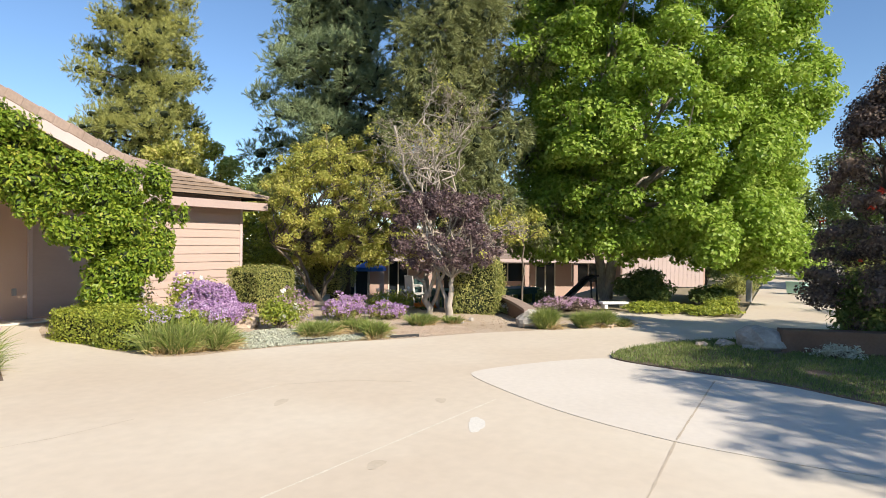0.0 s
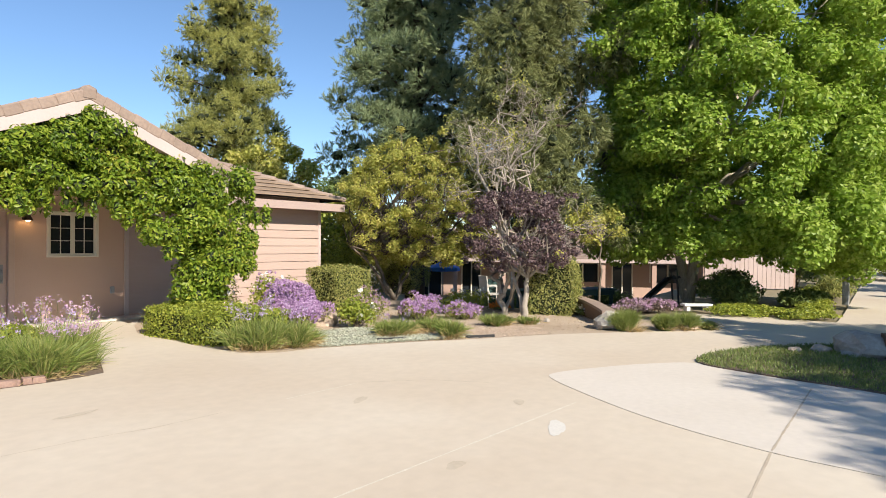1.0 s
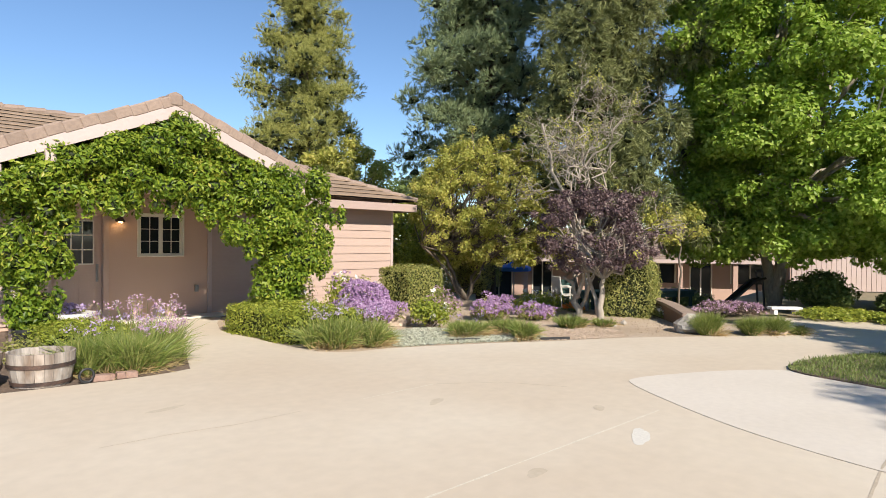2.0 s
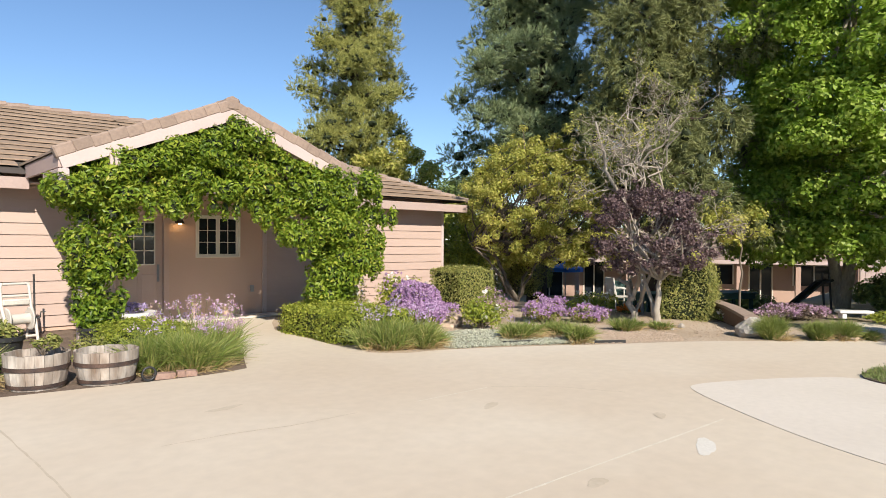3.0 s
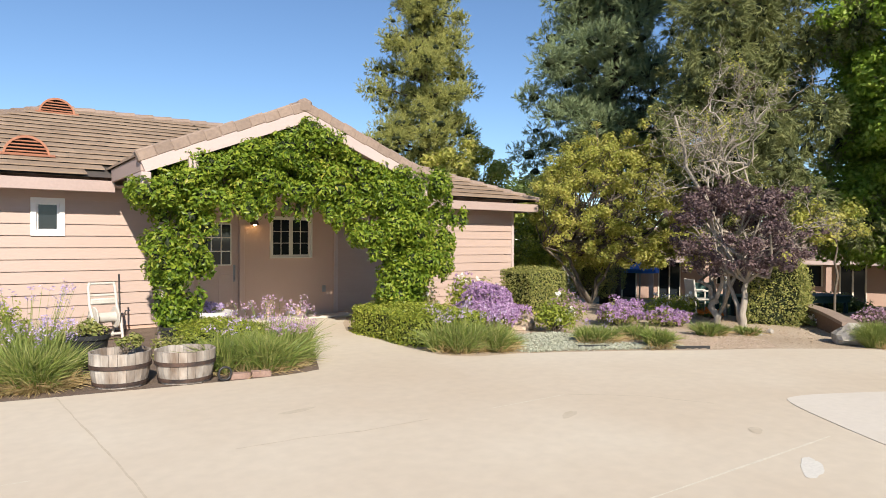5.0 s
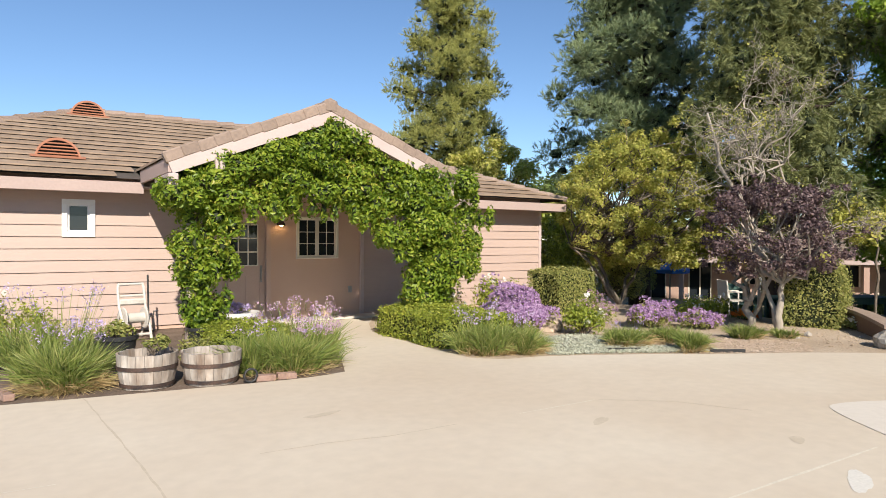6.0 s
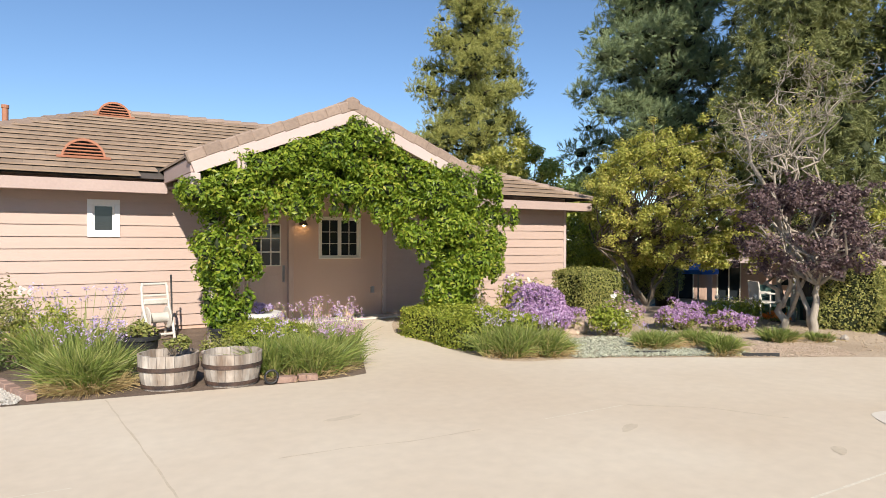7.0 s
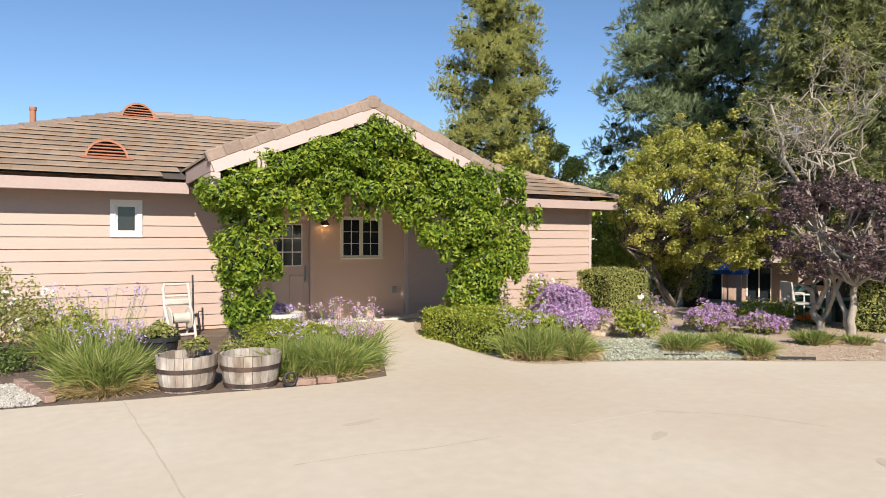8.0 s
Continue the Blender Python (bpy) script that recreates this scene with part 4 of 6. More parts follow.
def red_tree():
    rng = np.random.default_rng(44)
    b = np.array((11.95, -2.5, 0.0))
    ob = broad_tree("bottlebrush_tree", tuple(b), "tall dark bronze shrub tree dotted with red blooms", column_blobs(rng, b, 0.4, 4.4, 1.42, 170, 0.28), [(b + [0, 0, 1.0], 0.10), (b + [0.2, -0.3, 1.2], 0.08)],
                    0.052, 60000, F_BRONZE, M_BARKD, 45, 10, 0.3, 0.45)
    blobs = crown_blobs(rng, b + [0, -0.1, 2.4], (1.35, 1.45, 1.7), 14, 0.06, -0.6)
    leafy("bloom", blobs, 330, 0.05, 0.02, F_RED, rng, ob, "bright red blooms", 0.3, 0.2)["kind"] = "stuff"
    b2 = np.array((28.5, -3.7, 0.0))
    broad_tree("garden_tree", tuple(b2), "dark green tree beside the road", crown_blobs(rng, b2 + [0, 0, 3.4], (2.7, 3.2, 2.6), 150, 0.45, -0.95), [(b2 + [0, 0, 1.5], 0.15)], 0.13, 20000, F_DARK, M_BARKD, 46, 10, 0.3)


red_tree()


def strap_clump(name, at, rx, ry, h, n, label, bloom=None, blooms=0, bloom_h=0.2, seed=0, straw=0.0, width=0.012, lean=0.62, group="", star=0.035):
    """A clump of arching strap leaves, with flower heads on thin stalks above it."""
    rng = np.random.default_rng(seed)
    ob = thing(name, (at[0], at[1], 0), label, "plant", group)
    ob.matrix_world = Matrix()
    # several fans of leaves grow side by side
    n = int(n * 1.35)
    fans = max(5, int(rx * ry * 120))
    fa, fr = rng.uniform(0, 2 * np.pi, fans), np.sqrt(rng.uniform(0, 1, fans))
    heart = np.c_[rx * 0.8 * fr * np.cos(fa), ry * 0.8 * fr * np.sin(fa)]
    tall = rng.uniform(0.72, 1.12, fans)
    pick = rng.integers(0, fans, n)
    a, r = rng.uniform(0, 2 * np.pi, n), np.sqrt(rng.uniform(0, 1, n))
    base = np.c_[at[0] + heart[pick, 0] + 0.05 * r * np.cos(a), at[1] + heart[pick, 1] + 0.05 * r * np.sin(a), np.full(n, 0.0)]
    d = np.c_[np.cos(a) * r * lean + heart[pick, 0] / rx * 0.25, np.sin(a) * r * lean + heart[pick, 1] / ry * 0.25, np.ones(n)] + rng.normal(size=(n, 3)) * 0.22
    d[:, 2] = np.abs(d[:, 2])
    v, f = blade_geo(base, unit(d) * tall[pick, None], h * 1.12, width, rng, 0.8)
    raw("leaves", v, f, F_GRASS, ob)
    if straw:
        m = int(n * straw * 0.6)
        a = rng.uniform(-np.pi * 0.95, -np.pi * 0.05, m)
        q = rng.uniform(0.45, 1.0, m)
        base = np.c_[at[0] + rx * q * np.cos(a), at[1] + ry * q * np.sin(a), np.full(m, 0.0)]
        d = np.c_[np.cos(a), np.sin(a), np.full(m, 0.8)] + rng.normal(size=(m, 3)) * 0.4
        d[:, 2] = np.abs(d[:, 2])
        v, f = blade_geo(base, d, 0.24, 0.010, rng, 0.9)
        raw("dry_leaves", v, f, F_STRAW, ob, "dry straw-coloured leaves")
    if blooms:
        a, r = rng.uniform(0, 2 * np.pi, blooms), np.sqrt(rng.uniform(0, 1, blooms))
        top = np.c_[at[0] + rx * 1.0 * r * np.cos(a), at[1] + ry * 1.0 * r * np.sin(a), h + bloom_h * rng.uniform(0.0, 1.0, blooms)]
        foot = np.c_[at[0] + rx * 0.5 * r * np.cos(a), at[1] + ry * 0.5 * r * np.sin(a), np.full(blooms, 0.05)]
        side = unit(np.cross(top - foot, rng.normal(size=top.shape))) * 0.003
        v = np.stack([foot - side, foot + side, top + side, top - side], 1).reshape(-1, 3)
        raw("stalk", v, np.arange(len(v)).reshape(-1, 4), F_GRASS, ob)["kind"] = "stuff"
        k = 9
        c = np.repeat(top, k, 0) + rng.normal(size=(blooms * k, 3)) * star * 0.75
        v, f = leaf_geo(c, rng.normal(size=c.shape), star, star * 0.55, rng)
        raw("bloom", v, f, bloom, ob)["kind"] = "stuff"
    return ob


def mound(name, at, radii, count, leaf, material, label, bloom=None, blooms=0, bloom_size=0.05, seed=0, lift=0.0, n=40, clump=0.3, category="shrub", group=""):
    """A rounded bush of many leaf clumps on a few stems, with blooms over its top."""
    rng = np.random.default_rng(seed)
    ob = thing(name, (at[0], at[1], 0), label, category, group)
    ob.matrix_world = Matrix()
    c = np.array((at[0], at[1], lift + radii[2] * 0.35))
    blobs = []
    for k in range(n):
        d = unit(rng.normal(size=3)) * rng.uniform(0.3, 0.85)
        d[2] = abs(d[2])
        s = clump * rng.uniform(0.7, 1.2)
        blobs.append((c[0] + d[0] * radii[0], c[1] + d[1] * radii[1], lift + radii[2] * 0.25 + d[2] * radii[2] * 0.75, s * radii[0], s * radii[1], s * radii[2] * 0.8))
    leafy("leaves", blobs, count, leaf, leaf * 0.5, material, rng, ob, "", 0.5, 0.3)
    stems = [limb(rng, (at[0], at[1], lift - 0.05), q[:3], 0.014, 0.005, 0.2, 4, 5) for q in blobs[:12]]
    v, f = joined(stems)
    raw("stems", v, f, M_BARK, ob)["kind"] = "stuff"
    if bloom:
        c2, d2 = shell(blobs, blooms * 3, rng, 0.85)
        keep = np.argsort(-(d2[:, 2] - 0.5 * d2[:, 1] + rng.uniform(0, 0.8, len(d2))))[:blooms]
        k = 6
        cc = np.repeat(c2[keep] + d2[keep] * 0.02, k, 0) + rng.normal(size=(blooms * k, 3)) * bloom_size * 0.35
        v, f = leaf_geo(cc, np.repeat(d2[keep], k, 0) + rng.normal(size=cc.shape) * 0.8, bloom_size, bloom_size * 0.7, rng)
        raw("bloom", v, f, bloom, ob)["kind"] = "stuff"
    return ob


def hedge(at, size, material, label, count, leaf, seed, rz=0.0, rough=0.03):
    """A clipped block hedge: a solid core, painted dark as inner shade, under a skin of small leaves."""
    rng = np.random.default_rng(seed)
    ob = thing("hedge", (at[0], at[1], 0), label, "hedge", "", "", rz)
    sx, sy, sz = size
    # plain box whose near-black green stands for shade between the leaves
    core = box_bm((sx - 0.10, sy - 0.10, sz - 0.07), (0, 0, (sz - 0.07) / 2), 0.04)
    part("core", core, F_CORE_SHADE, ob, "solid hedge core with inner shade in its colour")
    areas = np.array([sx * sy, sx * sz, sx * sz, sy * sz, sy * sz])
    pick = rng.choice(5, count, p=areas / areas.sum())
    u, w = rng.uniform(-0.5, 0.5, count), rng.uniform(-0.5, 0.5, count)
    d = rng.normal(0, rough, count) - 0.01
    c, nn = np.zeros((count, 3)), np.zeros((count, 3))
    for k, (nx, ny, nz) in enumerate(((0, 0, 1), (0, -1, 0), (0, 1, 0), (-1, 0, 0), (1, 0, 0))):
        m = pick == k
        nn[m] = (nx, ny, nz)
        if nz:
            c[m] = np.c_[u[m] * sx, w[m] * sy, sz + d[m]]
        elif ny:
            c[m] = np.c_[u[m] * sx, ny * (sy / 2 + d[m]), (w[m] + 0.5) * sz]
        else:
            c[m] = np.c_[nx * (sx / 2 + d[m]), u[m] * sy, (w[m] + 0.5) * sz]
    c += 0.04 * np.sin(c[:, [1, 2, 0]] * 5.3 + 1.7)
    v, f = leaf_geo(c, nn + rng.normal(size=c.shape) * 0.6 + [0, 0, 0.3], leaf, leaf * 0.6, rng)
    raw("leaves", v, f, material, ob)
    return ob


hedge((5.95, 8.35), (1.35, 2.1, 0.5), F_HEDGE, "clipped bright green box hedge beside the path", 17000, 0.045, 101)
hedge((10.55, 10.15), (1.15, 1.0, 0.98), F_HEDGED, "clipped dull green hedge block by the house corner", 12000, 0.05, 102)
hedge((13.2, 5.75), (1.15, 1.0, 1.18), F_HEDGED, "clipped dull green hedge block beside the purple tree", 13000, 0.05, 103, 20, 0.06)
hedge((2.68, 8.55), (1.1, 0.9, 0.42), F_HEDGE, "low clipped yellow-green hedge behind the barrels", 9000, 0.04, 104)
hedge((16.4, 13.0), (3.6, 1.0, 1.5), F_HEDGED, "long dull green hedge beyond the house corner", 7000, 0.07, 105, 30)

strap_clump("society_garlic", (0.36, 7.52), 0.42, 0.40, 0.50, 2600, "strappy green clump with lilac flowers and dry straw base", F_LILAC, 42, 0.26, 111, 0.45, group="strappy flowering clumps")
strap_clump("society_garlic", (2.72, 7.14), 0.66, 0.46, 0.50, 3000, "strappy green clump with lilac flowers", F_LILAC, 26, 0.22, 112, 0.08, group="strappy flowering clumps")
strap_clump("society_garlic", (5.75, 6.85), 0.52, 0.45, 0.46, 1900, "strappy green clump with lilac flowers", F_LILAC, 34, 0.26, 113, 0.15, group="strappy flowering clumps")
strap_clump("society_garlic", (6.22, 6.55), 0.36, 0.32, 0.38, 1500, "strappy green clump with dry straw edges", F_LILAC, 10, 0.2, 114, 0.2, group="strappy flowering clumps")
strap_clump("society_garlic", (0.35, 9.2), 0.75, 0.5, 0.62, 900, "airy clump of tall lilac flower stalks", F_LILAC, 40, 0.42, 115, 0, group="strappy flowering clumps")
strap_clump("society_garlic", (3.35, 8.1), 0.62, 0.5, 0.48, 900, "airy clump of tall pink-lilac flower stalks", F_PINK, 60, 0.34, 116, 0, group="strappy flowering clumps", star=0.04)
strap_clump("fountain_grass", (3.28, 7.35), 0.34, 0.36, 0.40, 500, "feathery pale pink fountain grass by the path", F_PINK, 85, 0.20, 117, 0.0, 0.006, 0.9, star=0.03)
strap_clump("society_garlic", (8.05, 6.15), 0.42, 0.3, 0.28, 1500, "low strappy green clump", F_LILAC, 6, 0.1, 118, 0.25, group="strappy flowering clumps")
strap_clump("society_garlic", (8.38, 5.24), 0.24, 0.22, 0.33, 1300, "low strappy bright green clump by the kerb", F_LILAC, 0, 0.1, 119, 0.12, group="strappy flowering clumps")
strap_clump("society_garlic", (8.95, 6.0), 0.35, 0.3, 0.26, 900, "low strappy green clump", F_LILAC, 0, 0.1, 120, 0.2, group="strappy flowering clumps")
strap_clump("society_garlic", (10.35, 5.5), 0.28, 0.25, 0.26, 800, "low strappy green clump near the trees", F_LILAC, 0, 0.1, 121, 0.1, group="strappy flowering clumps")
strap_clump("society_garlic", (10.9, 5.15), 0.18, 0.18, 0.17, 500, "low strappy green clump near the trees", F_LILAC, 0, 0.1, 122, 0.1, group="strappy flowering clumps")
for k, (x, y, r, h) in enumerate(((11.3, 3.22, 0.22, 0.38), (11.85, 2.75, 0.17, 0.31), (12.14, 2.48, 0.17, 0.30), (12.5, 2.1, 0.09, 0.16))):
    strap_clump("grass_tuft", (x, y), r, r, h, 2200, "rounded yellow-green grass tuft beside the drive", None, 0, 0, 130 + k, 0.04, 0.007, 0.35, "grass tufts")

mound("statice_bush", (7.45, 8.15), (0.85, 0.8, 0.85), 3000, 0.07, F_HEDGED, "mound of bright purple statice flowers", F_PURPLE, 3600, 0.042, 141)
mound("statice_bush", (7.9, 9.2), (0.55, 0.5, 1.0), 2000, 0.07, F_HEDGE, "yellow-green bush with a few purple flowers", F_PURPLE, 60, 0.06, 142)
mound("flowering_bush", (10.1, 7.25), (0.58, 0.45, 0.56), 2200, 0.06, F_HEDGED, "spreading purple flowering bush", F_PURPLE, 800, 0.04, 143)
mound("flowering_bush", (10.8, 6.7), (0.52, 0.42, 0.36), 1500, 0.06, F_HEDGED, "spreading purple flowering bush", F_PURPLE, 500, 0.04, 144)
mound("flowering_bush", (9.3, 8.0), (0.6, 0.5, 0.66), 1600, 0.06, F_HEDGED, "airy bush with pale lilac flowers", F_PINK, 130, 0.04, 145)
mound("rose_bush", (8.3, 7.3), (0.48, 0.45, 0.62), 1800, 0.07, F_HEDGE, "leafy green rose bush with white blooms", F_WHITE, 10, 0.09, 146)
mound("rose_bush", (6.75, 9.7), (0.75, 0.5, 1.05), 2600, 0.06, F_HEDGED, "thin rose bush with white blooms by the wall", F_WHITE, 60, 0.07, 147)
mound("rose_bush", (9.0, 10.6), (0.9, 0.5, 0.9), 2000, 0.06, F_HEDGE, "thin rose bush with white blooms by the wall", F_WHITE, 26, 0.07, 148)
mound("rose_bush", (-0.75, 10.3), (0.75, 0.6, 1.35), 2800, 0.06, F_HEDGED, "tall rose bush with white blooms by the wall", F_WHITE, 12, 0.09, 149)
mound("ground_cover", (-0.8, 9.2), (0.8, 0.5, 0.38), 2600, 0.05, F_DARK, "low dark green leafy ground cover", None, 0, 0, 150)
mound("shrub", (0.05, 10.3), (0.7, 0.5, 0.85), 1700, 0.06, F_HEDGE, "thin yellow-green shrub by the wall", None, 0, 0, 151)
mound("shrub", (1.9, 8.1), (0.35, 0.35, 0.5), 900, 0.05, F_HEDGED, "thin grey-green shrub behind the barrels", None, 0, 0, 152)
mound("shrub", (13.2, 12.7), (1.0, 0.9, 1.9), 5000, 0.08, F_HEDGE, "tall loose yellow-green shrub past the house corner", None, 0, 0, 181)
mound("shrub", (14.6, 12.2), (0.9, 0.8, 1.3), 4000, 0.08, F_HEDGED, "loose green shrub under the trees", None, 0, 0, 182)
for k, (x, y, h) in enumerate(((18.6, 8.6, 1.0), (20.4, 10.2, 1.1), (21.2, 12.2, 1.2), (18.2, 12.0, 0.9), (19.6, 7.2, 0.8))):
    mound("shrub", (x, y), (1.2, 1.0, h), 2600, 0.10, F_DARK, "dark leafy shrub in the lower garden", None, 0, 0, 210 + k, float(ground_z(x, y)))
mound("shrub", (12.3, 7.6), (0.8, 0.5, 0.55), 1500, 0.07, F_HEDGE, "leafy green shrub with white flowers", F_WHITE, 14, 0.09, 153)
mound("shrub", (13.3, 5.0), (0.55, 0.3, 0.3), 1200, 0.06, F_HEDGED, "low shrub with pale flowers", F_WHITE, 30, 0.08, 154)
mound("flower_patch", (12.85, 7.05), (0.35, 0.3, 0.16), 500, 0.05, F_DARK, "low patch of orange flowers", F_ORANGE, 70, 0.06, 155)
mound("flower_patch", (15.2, 4.3), (1.3, 0.9, 0.28), 3000, 0.07, F_BRONZE, "wide low patch of dusty pink flowers", F_PINK, 360, 0.045, 156)
mound("shrub", (15.9, 2.2), (1.2, 0.9, 0.26), 3600, 0.08, F_HEDGE, "leafy green border shrub at the tree's foot", None, 0, 0, 157)
mound("shrub", (16.1, 1.1), (1.0, 0.75, 0.24), 3000, 0.08, F_HEDGE, "leafy green border shrub at the road corner", None, 0, 0, 158)
mound("shrub", (18.4, 1.5), (0.8, 0.6, 0.55), 2200, 0.09, F_DARK, "dark green shrub near the road", None, 0, 0, 159)
mound("shrub", (19.6, 1.3), (0.8, 0.6, 0.5), 2200, 0.09, F_DARK, "dark green shrub near the road", None, 0, 0, 160)
for k, (x, y, h) in enumerate(((17.2, 0.95, 0.3), (18.5, 1.05, 0.3), (19.8, 1.75, 0.34), (21.6, 1.6, 0.4), (23.0, 1.7, 0.45))):
    mound("shrub", (x, y), (0.9, 0.5, h), 1800, 0.07, F_HEDGE, "low bright green shrub edging the road", None, 0, 0, 220 + k)
for k, (x, y) in enumerate(((22.4, 1.15), (24.6, 1.35), (27.0, 1.5), (29.6, 1.7))):
    mound("shrub", (x, y), (1.3, 0.6, 0.75), 2200, 0.09, F_DARK if k % 2 else F_HEDGED, "dark leafy shrub at the road's edge", None, 0, 0, 260 + k)
for k, (x, y, r, h) in enumerate(((17.9, -3.0, 1.0, 1.7), (20.6, -2.75, 1.1, 1.5), (23.4, -2.5, 1.1, 1.3), (26.4, -2.5, 1.2, 1.7), (29.6, -2.4, 1.4, 2.0))):
    mound("shrub", (x, y), (r, r * 0.9, h), 2600, 0.10, F_HEDGED if k != 3 else F_HEDGE, "loose olive-green shrub along the road edge", None, 0, 0, 240 + k)
for k in range(7):
    mound("shrub", (36.5 + 1.2 * (k % 2), -5.0 + 2.1 * k), (1.6, 1.5, 2.0 + 0.5 * ((k * 3) % 4) / 2), 2200, 0.16, F_DARK if k % 3 else F_HEDGED, "tall dark shrub closing the far end of the road", None, 0, 0, 250 + k)
mound("ivy_shrub", (17.9, 3.0), (1.0, 0.9, 0.95), 5500, 0.12, F_DARK, "ivy-covered stump under the shade tree", None, 0, 0, 161)
mound("shrub", (10.5, -1.5), (0.26, 0.42, 0.24), 900, 0.05, F_SILVER, "grey-leaved shrub in the shade by the wall", None, 0, 0, 162)
mound("shrub", (11.9, -2.0), (0.7, 0.7, 1.3), 5000, 0.09, F_DARK, "dark green shrub under the bronze tree", None, 0, 0, 163)
mound("shrub", (13.6, -2.6), (0.9, 0.8, 1.5), 5000, 0.09, F_DARK, "dark green shrub under the bronze tree", None, 0, 0, 164)
for k, (x, y) in enumerate(((28.8, 3.1), (32.0, 3.6))):
    mound("shrub", (x, y), (1.3, 1.0, 1.6), 3000, 0.13, F_HEDGE if k % 2 else F_DARK, "leafy green shrub along the far road", None, 0, 0, 190 + k)
for k, (x, y) in enumerate(((21.5, -3.6), (23.5, -3.7), (26, -3.8), (28.5, -3.9))):
    mound("shrub", (x, y), (1.3, 1.0, 1.7), 3000, 0.14, F_HEDGE if k > 1 else F_DARK, "roadside yellow-green leafy shrub", None, 0, 0, 170 + k)


# ground cover, gravel and lawn
def scatter(pts, n, rng):
    """Points spread inside an outline."""
    p = np.array(pts)
    lo, hi = p.min(0), p.max(0)
    out = np.zeros((0, 2))
    while len(out) < n:
        q = rng.uniform(lo, hi, (n * 2, 2))
        inside = np.zeros(len(q), bool)
        for (x1, y1), (x2, y2) in zip(p, np.roll(p, -1, 0)):
            cross = ((y1 > q[:, 1]) != (y2 > q[:, 1])) & (q[:, 0] < (x2 - x1) * (q[:, 1] - y1) / (y2 - y1 + 1e-12) + x1)
            inside ^= cross
        out = np.concatenate([out, q[inside]])
    return out[:n]


rng_g = np.random.default_rng(51)
SILVER = smooth_line([(6.35, 6.12), (7.0, 5.78), (7.9, 5.3), (8.6, 4.92), (8.85, 5.2), (8.2, 5.8), (7.9, 6.3), (8.3, 6.9), (8.0, 7.3), (7.3, 7.3), (6.7, 6.9)], 5, True)
q = scatter(SILVER, 14000, rng_g)
c = np.c_[q, rng_g.uniform(0.0, 0.035, len(q))]
v, f = leaf_geo(c, rng_g.normal(size=c.shape) * 0.5 + [0, 0, 1], 0.035, 0.02, rng_g)
tagged(raw("silver_ground_cover", v, f, F_SILVER), "flat carpet of silver-grey ground cover", "ground cover", "", "stuff")
q = scatter(LAWN, 60000, rng_g)
keep = np.array([noise.noise((x * 1.1, y * 1.1, 0.3)) > -0.5 for x, y in q])
q = q[keep]
v, f = blade_geo(np.c_[q, np.full(len(q), 0.015)], rng_g.normal(size=(len(q), 3)) * 0.5 + [0, 0, 1], 0.06, 0.008, rng_g)
tagged(raw("lawn_grass", v, f, F_LAWN), "patchy short green lawn in tree shade", "grass", "", "stuff")


def pebbles(pts, n, size, material, label):
    q = scatter(pts, n, rng_g)
    s = size * rng_g.uniform(0.5, 1.3, (n, 1))
    o = np.array([[1, 0, 0], [-1, 0, 0], [0, 1, 0], [0, -1, 0], [0, 0, 0.7], [0, 0, -0.5]])
    a = rng_g.uniform(0, np.pi, n)
    rot = np.stack([np.stack([np.cos(a), -np.sin(a), 0 * a], -1), np.stack([np.sin(a), np.cos(a), 0 * a], -1), np.stack([0 * a, 0 * a, 1 + 0 * a], -1)], 1)
    v = np.einsum("nij,kj->nki", rot, o * [1.2, 0.85, 1]) * s[:, None] + np.c_[q, np.full(n, 0.004)][:, None]
    v += rng_g.normal(size=v.shape) * size * 0.12
    i = np.arange(n)[:, None] * 6
    f = np.concatenate([i + t for t in ([0, 2, 4], [2, 1, 4], [1, 3, 4], [3, 0, 4], [2, 0, 5], [1, 2, 5], [3, 1, 5], [0, 3, 5])])
    tagged(raw("gravel", v.reshape(-1, 3), f, material), label, "gravel", "", "stuff")


pebbles([(-1.8, 7.3), (-0.30, 7.05), (-0.24, 7.3), (-0.52, 8.3), (-1.8, 8.6)], 3600, 0.022, M_PEBBLE, "patch of pale gravel beside the drive")
pebbles([(8.3, 4.95), (10.0, 4.1), (10.6, 4.7), (10.0, 6.6), (8.9, 7.0), (8.6, 5.8)], 4200, 0.011, M_ROCKP, "loose pale gravel on the sandy bed")
pebbles([(5.9, 6.6), (10.5, 4.0), (13.0, 3.0), (13.3, 6.5), (11, 8.5), (7, 9)], 2200, 0.016, M_SOIL, "scattered clods of dry soil")


# ---- loose things ----
def lathe(profile, sides=24, at=(0, 0, 0)):
    """Verts and quads of a turned shape from (radius, height) pairs."""
    p = np.array(profile, float)
    a = np.linspace(0, 2 * np.pi, sides, endpoint=False)
    v = np.stack([p[:, :1] * np.cos(a) + at[0], p[:, :1] * np.sin(a) + at[1], p[:, 1:] + 0 * a + at[2]], -1).reshape(-1, 3)
    n = len(p)
    i, j = np.meshgrid(np.arange(n - 1), np.arange(sides), indexing="ij")
    q = np.stack([i * sides + j, i * sides + (j + 1) % sides, (i + 1) * sides + (j + 1) % sides, (i + 1) * sides + j], -1).reshape(-1, 4)
    return v, q


